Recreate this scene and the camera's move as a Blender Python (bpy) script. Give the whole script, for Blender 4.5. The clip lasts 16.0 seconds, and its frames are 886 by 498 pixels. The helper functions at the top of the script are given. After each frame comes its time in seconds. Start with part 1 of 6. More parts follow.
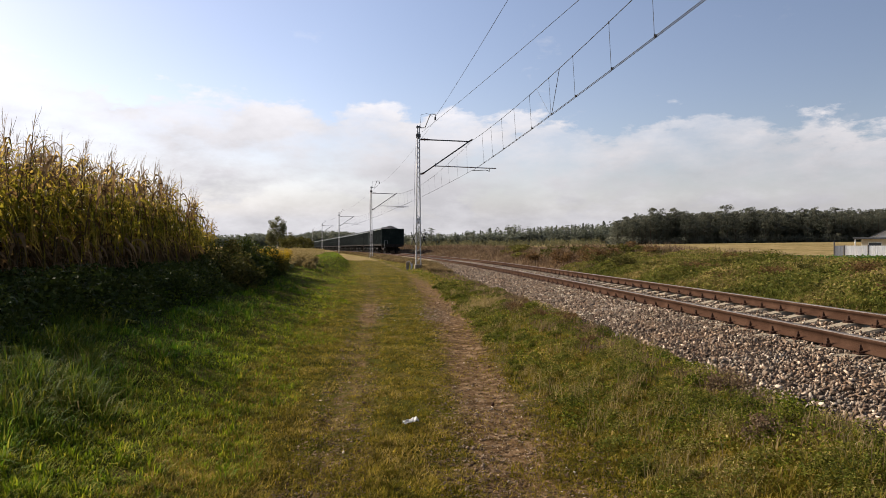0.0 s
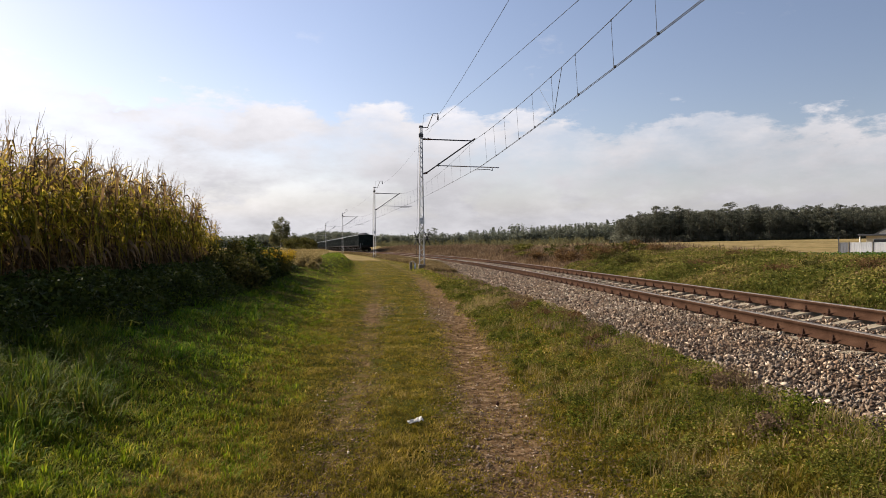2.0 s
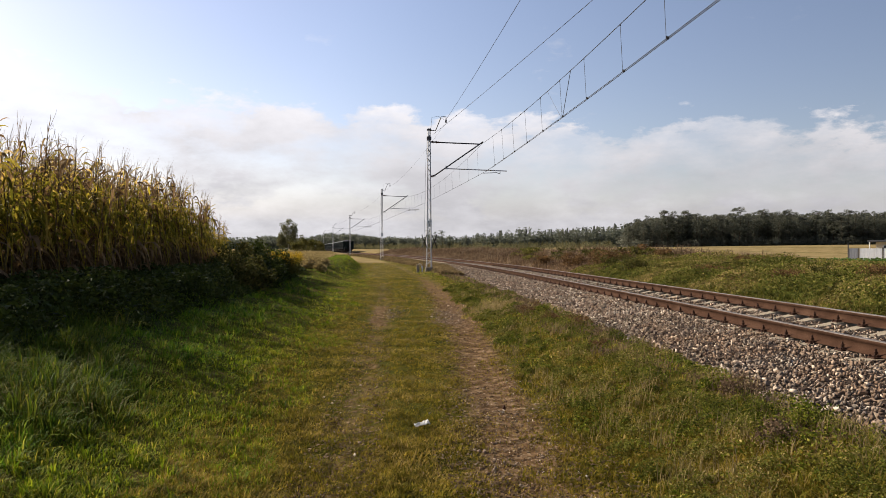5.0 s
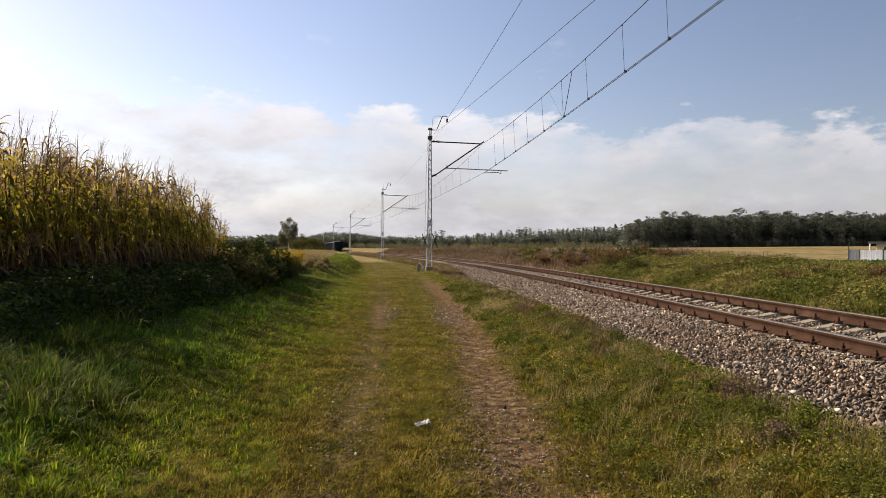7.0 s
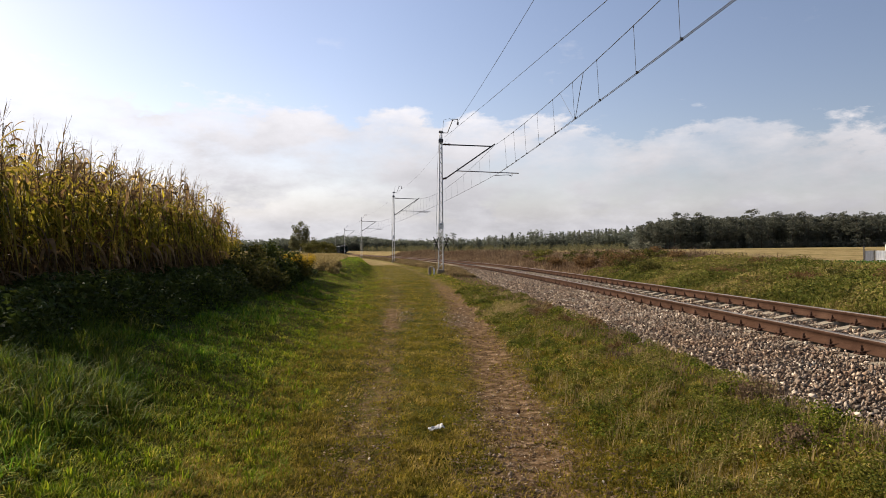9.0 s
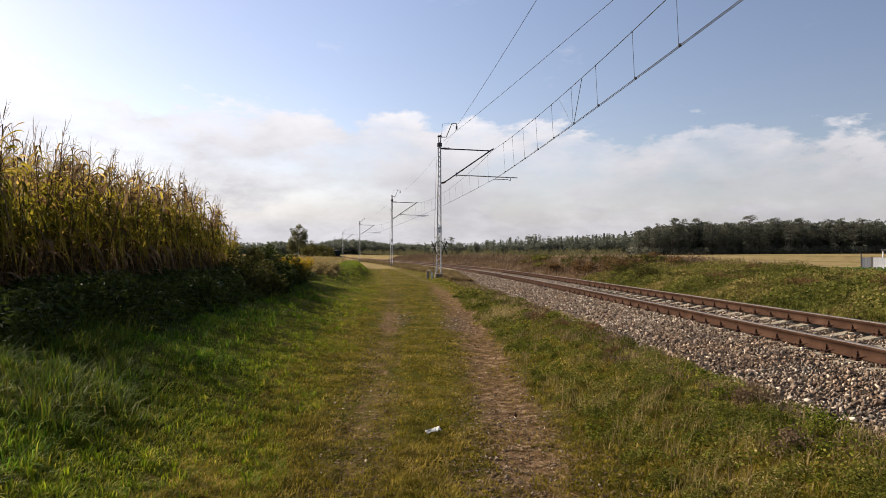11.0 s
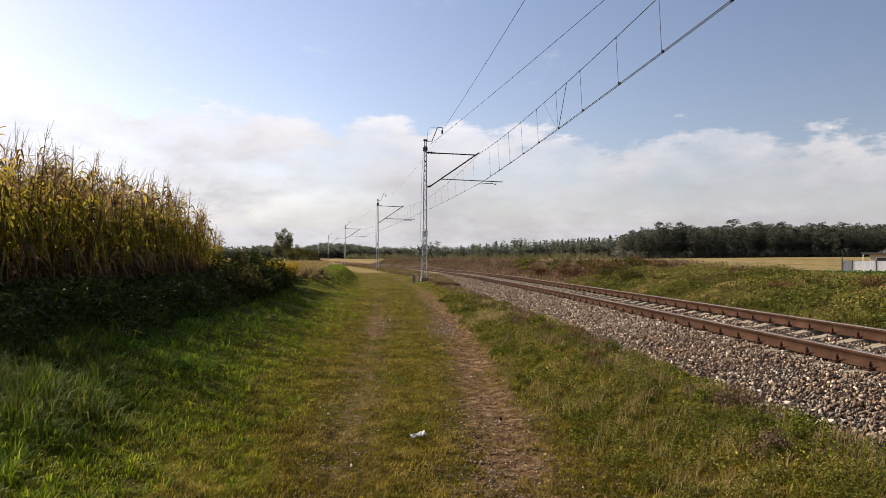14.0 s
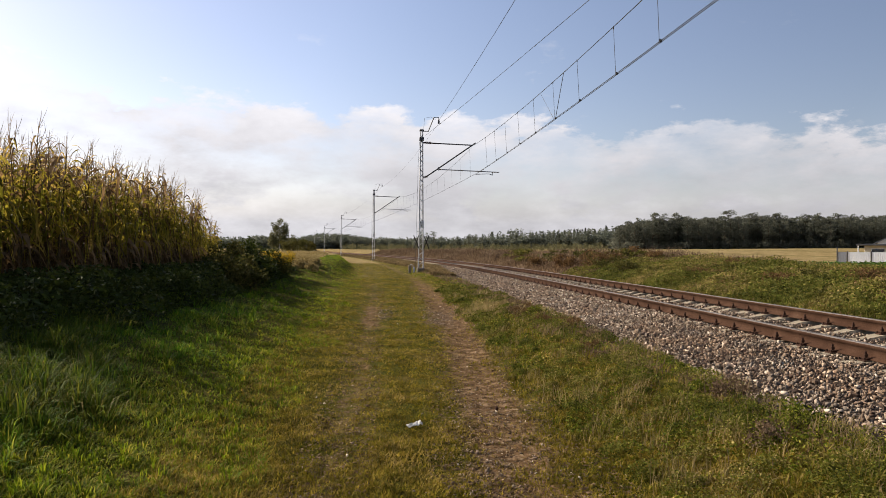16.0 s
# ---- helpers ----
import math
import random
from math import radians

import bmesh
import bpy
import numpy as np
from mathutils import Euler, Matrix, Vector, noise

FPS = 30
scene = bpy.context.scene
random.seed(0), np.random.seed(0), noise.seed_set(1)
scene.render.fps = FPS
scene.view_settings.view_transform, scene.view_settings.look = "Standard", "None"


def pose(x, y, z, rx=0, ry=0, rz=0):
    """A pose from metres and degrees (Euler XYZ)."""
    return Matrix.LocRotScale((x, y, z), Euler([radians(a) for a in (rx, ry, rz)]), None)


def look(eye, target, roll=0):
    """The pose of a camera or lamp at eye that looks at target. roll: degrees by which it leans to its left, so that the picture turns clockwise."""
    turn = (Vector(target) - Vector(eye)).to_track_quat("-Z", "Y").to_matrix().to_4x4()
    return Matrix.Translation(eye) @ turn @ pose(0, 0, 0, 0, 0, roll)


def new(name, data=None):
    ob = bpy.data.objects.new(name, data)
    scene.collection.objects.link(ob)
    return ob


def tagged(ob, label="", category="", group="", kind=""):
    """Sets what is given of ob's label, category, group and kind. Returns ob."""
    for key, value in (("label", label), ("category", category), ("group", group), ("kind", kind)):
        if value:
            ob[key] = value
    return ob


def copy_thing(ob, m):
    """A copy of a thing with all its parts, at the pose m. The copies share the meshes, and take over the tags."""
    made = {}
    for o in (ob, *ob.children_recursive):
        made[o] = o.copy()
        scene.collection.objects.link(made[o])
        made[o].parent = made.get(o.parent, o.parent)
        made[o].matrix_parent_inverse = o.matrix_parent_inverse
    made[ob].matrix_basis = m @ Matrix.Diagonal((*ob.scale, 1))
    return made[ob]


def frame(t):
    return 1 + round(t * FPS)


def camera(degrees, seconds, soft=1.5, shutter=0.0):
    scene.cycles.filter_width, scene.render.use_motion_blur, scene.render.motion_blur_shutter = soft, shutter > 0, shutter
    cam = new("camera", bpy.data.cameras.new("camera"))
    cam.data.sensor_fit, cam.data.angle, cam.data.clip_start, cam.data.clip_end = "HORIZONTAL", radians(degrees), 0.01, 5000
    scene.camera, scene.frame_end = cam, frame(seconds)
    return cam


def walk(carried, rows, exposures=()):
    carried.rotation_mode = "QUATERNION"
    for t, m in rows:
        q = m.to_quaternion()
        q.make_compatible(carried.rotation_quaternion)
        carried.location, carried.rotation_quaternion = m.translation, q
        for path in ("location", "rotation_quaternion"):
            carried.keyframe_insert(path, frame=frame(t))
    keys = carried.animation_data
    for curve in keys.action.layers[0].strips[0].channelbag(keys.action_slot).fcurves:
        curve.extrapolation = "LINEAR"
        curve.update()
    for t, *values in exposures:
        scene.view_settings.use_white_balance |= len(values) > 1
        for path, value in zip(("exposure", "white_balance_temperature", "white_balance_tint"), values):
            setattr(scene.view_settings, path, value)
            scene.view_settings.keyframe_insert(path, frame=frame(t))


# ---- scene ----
cam = camera(65.0, 16.0, soft=0.75)
PATH = [
    (0, (0.0, -0.002, 1.6), (0.0, 1.998, 1.591), -0.0),
    (0.5, (0.003, -0.003, 1.603), (0.003, 1.997, 1.606), -0.1),
    (1, (0.002, -0.009, 1.599), (-0.002, 1.991, 1.598), -0.2),
    (1.5, (-0.003, -0.002, 1.602), (-0.017, 1.997, 1.592), -0.2),
    (2, (-0.001, 0.008, 1.597), (-0.011, 2.008, 1.587), -0.4),
    (2.5, (-0.003, 0.005, 1.598), (-0.014, 2.005, 1.588), -0.4),
    (3, (0.003, 0.006, 1.597), (-0.023, 2.005, 1.587), -0.4),
    (3.5, (-0.007, 0.01, 1.593), (-0.043, 2.009, 1.578), -0.1),
    (4, (-0.004, 0.004, 1.604), (-0.039, 2.003, 1.596), -0.1),
    (6.5, (-0.016, -0.001, 1.601), (-0.04, 1.999, 1.601), 0.2),
    (7, (-0.02, 0.0, 1.602), (-0.051, 2.0, 1.599), 0.3),
    (7.5, (-0.028, 0.011, 1.6), (-0.078, 2.011, 1.595), 0.2),
    (8, (-0.028, 0.026, 1.596), (-0.074, 2.025, 1.577), 0.1),
    (8.5, (-0.028, 0.029, 1.6), (-0.074, 2.028, 1.589), 0.0),
    (9, (-0.034, 0.029, 1.607), (-0.097, 2.028, 1.612), 0.0),
    (11.5, (-0.032, -0.004, 1.598), (-0.085, 1.996, 1.615), 0.5),
    (12, (-0.033, -0.011, 1.599), (-0.077, 1.988, 1.61), 0.5),
    (12.5, (-0.027, -0.001, 1.603), (-0.065, 1.998, 1.614), 0.5),
    (13, (-0.035, 0.003, 1.605), (-0.062, 2.003, 1.631), 0.4),
    (13.5, (-0.029, -0.009, 1.606), (-0.051, 1.99, 1.631), 0.2),
    (14, (-0.025, -0.025, 1.608), (-0.042, 1.975, 1.636), 0.3),
    (14.5, (-0.03, -0.026, 1.604), (-0.034, 1.973, 1.63), 1.0),
    (15, (-0.031, -0.022, 1.602), (-0.014, 1.978, 1.623), 0.9),
    (15.5, (-0.028, -0.004, 1.606), (-0.016, 1.996, 1.611), 0.7),
    (16, (-0.027, 0.006, 1.599), (-0.033, 2.006, 1.6), 0.4),
]
walk(cam, [(t, look(eye, target, roll)) for t, eye, target, roll in PATH])

# ---- sky and sun ----
SUN_AZ, SUN_EL = 66.0, 33.0          # degrees to the left of +Y, degrees above the horizon


def make_world():
    w = bpy.data.worlds.new("sky")
    scene.world = w
    w.use_nodes = True
    n, l = w.node_tree.nodes, w.node_tree.links
    n.clear()
    out, bg = n.new("ShaderNodeOutputWorld"), n.new("ShaderNodeBackground")
    sky = n.new("ShaderNodeTexSky")
    sky.sky_type, sky.sun_disc = "NISHITA", False
    sky.sun_elevation, sky.sun_rotation = radians(SUN_EL), radians(-SUN_AZ)
    sky.air_density, sky.dust_density, sky.ozone_density = 1.0, 0.95, 2.6
    tc = n.new("ShaderNodeTexCoord")
    sep = n.new("ShaderNodeSeparateXYZ")
    l.new(tc.outputs["Generated"], sep.inputs[0])

    def math_node(op, a, b=None, clamp=False):
        m = n.new("ShaderNodeMath")
        m.operation, m.use_clamp = op, clamp
        for i, v in enumerate((a, b)):
            if v is None:
                continue
            if isinstance(v, (int, float)):
                m.inputs[i].default_value = v
            else:
                l.new(v, m.inputs[i])
        return m.outputs[0]

    mp = n.new("ShaderNodeMapping")
    mp.inputs["Scale"].default_value = (1.0, 1.0, 2.4)
    mp.inputs["Location"].default_value = (3.1, 0.7, 0.0)
    l.new(tc.outputs["Generated"], mp.inputs[0])

    def cloud_noise(scale, detail, rough):
        x = n.new("ShaderNodeTexNoise")
        x.inputs["Scale"].default_value, x.inputs["Detail"].default_value, x.inputs["Roughness"].default_value = scale, detail, rough
        l.new(mp.outputs[0], x.inputs["Vector"])
        return x.outputs["Fac"]

    big, lumps, wisps = cloud_noise(3.5, 3, 0.5), cloud_noise(11.0, 9, 0.6), cloud_noise(6.0, 9, 0.62)
    # cumulus bank low over the horizon, its top uneven
    edge = math_node("ADD", math_node("MULTIPLY", sep.outputs["X"], -0.055), 0.186)
    edge = math_node("ADD", edge, math_node("MULTIPLY", math_node("SUBTRACT", big, 0.5), 0.08))
    edge = math_node("ADD", edge, math_node("MULTIPLY", math_node("SUBTRACT", lumps, 0.5), 0.20))
    depth = math_node("SUBTRACT", edge, sep.outputs["Z"])
    cover = math_node("MULTIPLY", depth, 52.0, True)
    gaps = math_node("MULTIPLY", math_node("SUBTRACT", wisps, 0.38), 4.5, True)
    cover = math_node("MULTIPLY", cover, math_node("ADD", 0.36, math_node("MULTIPLY", gaps, 0.64)), True)
    # a few loose shreds above the bank
    shred = math_node("MULTIPLY", math_node("SUBTRACT", wisps, 0.62), 3.4, True)
    shred = math_node("MULTIPLY", shred, math_node("MULTIPLY", math_node("SUBTRACT", 0.42, sep.outputs["Z"]), 5.0, True))
    cover = math_node("MAXIMUM", cover, shred)
    # haze closes the sky at the horizon
    cover = math_node("MAXIMUM", cover, math_node("MULTIPLY", math_node("SUBTRACT", 0.12, sep.outputs["Z"]), 12.0, True))
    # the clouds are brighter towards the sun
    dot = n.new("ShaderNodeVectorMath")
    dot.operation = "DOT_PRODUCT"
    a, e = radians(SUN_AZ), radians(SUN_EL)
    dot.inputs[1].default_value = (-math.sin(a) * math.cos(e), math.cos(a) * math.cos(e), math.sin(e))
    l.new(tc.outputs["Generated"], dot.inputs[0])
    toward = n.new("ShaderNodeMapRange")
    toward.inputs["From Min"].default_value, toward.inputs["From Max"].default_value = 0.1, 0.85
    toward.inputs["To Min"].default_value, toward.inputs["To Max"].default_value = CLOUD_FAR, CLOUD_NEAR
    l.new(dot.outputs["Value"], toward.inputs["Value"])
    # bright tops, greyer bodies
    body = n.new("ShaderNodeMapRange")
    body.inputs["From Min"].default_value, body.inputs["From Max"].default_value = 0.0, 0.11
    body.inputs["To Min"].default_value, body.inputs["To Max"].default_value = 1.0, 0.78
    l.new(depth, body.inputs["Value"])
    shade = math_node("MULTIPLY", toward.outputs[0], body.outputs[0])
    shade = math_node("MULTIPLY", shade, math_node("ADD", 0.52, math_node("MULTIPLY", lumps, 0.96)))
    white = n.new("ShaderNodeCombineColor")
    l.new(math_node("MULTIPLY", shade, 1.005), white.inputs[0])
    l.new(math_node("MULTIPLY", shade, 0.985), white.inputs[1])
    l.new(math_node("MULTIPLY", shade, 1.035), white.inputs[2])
    tint = n.new("ShaderNodeMix")
    tint.data_type, tint.blend_type = "RGBA", "MULTIPLY"
    tint.inputs["Factor"].default_value = 1.0
    tint.inputs[7].default_value = (*SKY_TINT, 1)
    l.new(sky.outputs[0], tint.inputs[6])
    # thin high veil: the clear sky deepens away from the sun
    veil = n.new("ShaderNodeMapRange")
    veil.inputs["From Min"].default_value, veil.inputs["From Max"].default_value = 0.0, 0.6
    veil.inputs["To Min"].default_value, veil.inputs["To Max"].default_value = 0.74, 1.05
    l.new(dot.outputs["Value"], veil.inputs["Value"])
    deep_sky = n.new("ShaderNodeVectorMath")
    deep_sky.operation = "SCALE"
    l.new(tint.outputs[2], deep_sky.inputs[0])
    l.new(veil.outputs[0], deep_sky.inputs["Scale"])
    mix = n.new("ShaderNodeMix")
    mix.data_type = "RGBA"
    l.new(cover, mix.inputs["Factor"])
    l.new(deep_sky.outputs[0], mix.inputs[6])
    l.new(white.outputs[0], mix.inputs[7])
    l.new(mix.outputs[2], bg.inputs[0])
    bg.inputs[1].default_value = SKY_STRENGTH
    l.new(bg.outputs[0], out.inputs[0])


SKY_STRENGTH, CLOUD_FAR, CLOUD_NEAR, SKY_TINT = 0.078, 4.9, 6.7, (1.37, 1.12, 1.05)
make_world()
sun = new("sun", bpy.data.lights.new("sun", "SUN"))
sun.data.energy, sun.data.angle, sun.data.color = 4.7, radians(0.6), (1.0, 0.89, 0.73)
_a, _e = radians(SUN_AZ), radians(SUN_EL)
sun.matrix_world = look((-40 * math.sin(_a) * math.cos(_e), 40 * math.cos(_a) * math.cos(_e), 40 * math.sin(_e)), (0, 0, 0))
scene.view_settings.exposure = 0.93


# ---- materials ----
def material(name, base, rough=0.9, metal=0.0, spec=0.12):
    m = bpy.data.materials.new(name)
    m.use_nodes = True
    b = m.node_tree.nodes["Principled BSDF"]
    b.inputs["Base Color"].default_value = (*base, 1)
    b.inputs["Roughness"].default_value, b.inputs["Metallic"].default_value = rough, metal
    b.inputs["Specular IOR Level"].default_value = spec
    return m


def ramp_node(nt, stops):
    r = nt.nodes.new("ShaderNodeValToRGB")
    while len(r.color_ramp.elements) < len(stops):
        r.color_ramp.elements.new(0.5)
    for el, (p, c) in zip(r.color_ramp.elements, stops):
        el.position, el.color = p, (*c, 1)
    return r


def noisy(name, stops, scale=6.0, rough=0.9, metal=0.0, bump=0.3, fine=60.0, detail=6.0, spec=0.12, dist=0.02, stretch=(1, 1, 1)):
    """Colour from two sizes of noise in object space, with fine relief."""
    m = material(name, stops[0][1], rough, metal, spec)
    nt = m.node_tree
    n, l, b = nt.nodes, nt.links, nt.nodes["Principled BSDF"]
    tc, mp = n.new("ShaderNodeTexCoord"), n.new("ShaderNodeMapping")
    mp.inputs["Scale"].default_value = stretch
    l.new(tc.outputs["Object"], mp.inputs[0])
    a, c = n.new("ShaderNodeTexNoise"), n.new("ShaderNodeTexNoise")
    a.inputs["Scale"].default_value, a.inputs["Detail"].default_value = scale, detail
    c.inputs["Scale"].default_value, c.inputs["Detail"].default_value = fine, 4
    l.new(mp.outputs[0], a.inputs["Vector"])
    l.new(mp.outputs[0], c.inputs["Vector"])
    mx = n.new("ShaderNodeMix")
    mx.inputs["Factor"].default_value = 0.4
    l.new(a.outputs["Fac"], mx.inputs[2])
    l.new(c.outputs["Fac"], mx.inputs[3])
    r = ramp_node(nt, stops)
    l.new(mx.outputs[0], r.inputs[0])
    l.new(r.outputs[0], b.inputs["Base Color"])
    bp = n.new("ShaderNodeBump")
    bp.inputs["Strength"].default_value, bp.inputs["Distance"].default_value = bump, dist
    l.new(c.outputs["Fac"], bp.inputs["Height"])
    l.new(bp.outputs[0], b.inputs["Normal"])
    return m


def leafy(name, stops, patch=0.5, glow=0.35, rough=0.65, weight=0.5, spec=0.07, tuft=7.0, deep=0.5):
    """Leaves and blades: colour by piece and by patch of ground, part of the light passes through."""
    m = material(name, stops[0][1], rough, 0.0, spec)
    nt = m.node_tree
    n, l, b = nt.nodes, nt.links, nt.nodes["Principled BSDF"]
    geo, tc, no = n.new("ShaderNodeNewGeometry"), n.new("ShaderNodeTexCoord"), n.new("ShaderNodeTexNoise")
    no.inputs["Scale"].default_value, no.inputs["Detail"].default_value = patch, 5
    l.new(tc.outputs["Object"], no.inputs["Vector"])
    st = n.new("ShaderNodeMapRange")
    st.inputs["From Min"].default_value, st.inputs["From Max"].default_value = 0.3, 0.7
    l.new(no.outputs["Fac"], st.inputs["Value"])
    mx = n.new("ShaderNodeMix")
    mx.inputs["Factor"].default_value = weight
    l.new(geo.outputs["Random Per Island"], mx.inputs[2])
    l.new(st.outputs[0], mx.inputs[3])
    r = ramp_node(nt, stops)
    l.new(mx.outputs[0], r.inputs[0])
    # brightness varies at random from tuft to tuft
    tn, tm = n.new("ShaderNodeTexNoise"), n.new("ShaderNodeMapRange")
    tn.inputs["Scale"].default_value, tn.inputs["Detail"].default_value, tn.inputs["Roughness"].default_value = tuft, 3, 0.65
    l.new(tc.outputs["Object"], tn.inputs["Vector"])
    tm.inputs["From Min"].default_value, tm.inputs["From Max"].default_value = 0.32, 0.68
    tm.inputs["To Min"].default_value, tm.inputs["To Max"].default_value = 1 - 1.15 * deep, 1 + 0.8 * deep
    l.new(tn.outputs["Fac"], tm.inputs["Value"])
    hs = n.new("ShaderNodeHueSaturation")
    l.new(tm.outputs[0], hs.inputs["Value"])
    l.new(r.outputs[0], hs.inputs["Color"])
    l.new(hs.outputs[0], b.inputs["Base Color"])
    tr = n.new("ShaderNodeBsdfTranslucent")
    l.new(hs.outputs[0], tr.inputs[0])
    ms = n.new("ShaderNodeMixShader")
    ms.inputs[0].default_value = glow
    l.new(b.outputs[0], ms.inputs[1])
    l.new(tr.outputs[0], ms.inputs[2])
    l.new(ms.outputs[0], n["Material Output"].inputs[0])
    return m


MAT = {}
MAT["rust"] = noisy("rusty_rail_steel", [(0.25, (0.022, 0.011, 0.007)), (0.5, (0.046, 0.024, 0.015)), (0.75, (0.075, 0.043, 0.028))], 3, 0.9, 0.0, 0.3, 90, spec=0.04)
MAT["polish"] = noisy("worn_running_steel", [(0.3, (0.085, 0.068, 0.058)), (0.7, (0.17, 0.15, 0.135))], 4, 0.55, 0.35, 0.05, 60)
MAT["concrete"] = noisy("weathered_concrete", [(0.3, (0.13, 0.105, 0.075)), (0.5, (0.215, 0.18, 0.13)), (0.75, (0.31, 0.265, 0.205))], 7, 0.9, 0, 0.4, 90)
MAT["fastener"] = noisy("dark_rusty_iron", [(0.3, (0.022, 0.012, 0.009)), (0.7, (0.075, 0.038, 0.025))], 30, 0.8, 0.4, 0.3, 120)
MAT["galv"] = noisy("galvanised_steel", [(0.3, (0.30, 0.30, 0.30)), (0.55, (0.46, 0.46, 0.46)), (0.8, (0.58, 0.58, 0.57))], 4, 0.55, 0.5, 0.1, 40)
MAT["darksteel"] = noisy("dark_weathered_steel", [(0.3, (0.045, 0.045, 0.05)), (0.7, (0.12, 0.12, 0.125))], 5, 0.6, 0.5, 0.1, 40)
MAT["wire"] = noisy("tarnished_copper_wire", [(0.3, (0.035, 0.035, 0.038)), (0.7, (0.075, 0.072, 0.07))], 9, 0.6, 0.5, 0.0)
MAT["black"] = noisy("black_enamel", [(0.3, (0.012, 0.012, 0.013)), (0.7, (0.03, 0.03, 0.03))], 9, 0.5)
MAT["paper"] = noisy("soiled_paper", [(0.3, (0.34, 0.31, 0.26)), (0.7, (0.66, 0.64, 0.60))], 30, 0.8, 0, 0.3, 90)
MAT["white"] = noisy("white_enamel", [(0.3, (0.62, 0.62, 0.60)), (0.7, (0.80, 0.80, 0.78))], 9, 0.5)
MAT["porcelain"] = noisy("brown_porcelain", [(0.3, (0.05, 0.025, 0.018)), (0.7, (0.09, 0.045, 0.03))], 9, 0.25)
MAT["wagon"] = noisy("dark_green_wagon_paint", [(0.25, (0.006, 0.009, 0.0085)), (0.5, (0.012, 0.019, 0.0175)), (0.8, (0.03, 0.034, 0.03))], 1.3, 0.8, 0, 0.2, 14, spec=0.05)
# side posts and trim are paler than the wagon's walls
MAT["post"] = noisy("pale_wagon_posts", [(0.3, (0.022, 0.030, 0.028)), (0.7, (0.07, 0.078, 0.074))], 2, 0.8, 0, 0.2, 14, spec=0.05)
MAT["rim"] = noisy("pale_grey_trim", [(0.3, (0.10, 0.12, 0.12)), (0.7, (0.20, 0.22, 0.22))], 2, 0.6, 0, 0.2, 20)
MAT["under"] = noisy("grimy_undergear", [(0.3, (0.010, 0.009, 0.008)), (0.7, (0.035, 0.030, 0.026))], 4, 0.8, 0.2)
MAT["coal"] = noisy("coal", [(0.3, (0.006, 0.006, 0.007)), (0.7, (0.028, 0.028, 0.030))], 3, 0.6, 0, 1.0, 14, dist=0.1)
MAT["bark"] = noisy("grey_brown_bark", [(0.3, (0.030, 0.022, 0.016)), (0.7, (0.085, 0.062, 0.045))], 4, 0.95, 0, 0.8, 30)
MAT["birchbark"] = noisy("birch_bark", [(0.3, (0.06, 0.055, 0.05)), (0.5, (0.45, 0.43, 0.39)), (0.8, (0.55, 0.53, 0.48))], 3, 0.9, 0, 0.5, 20)


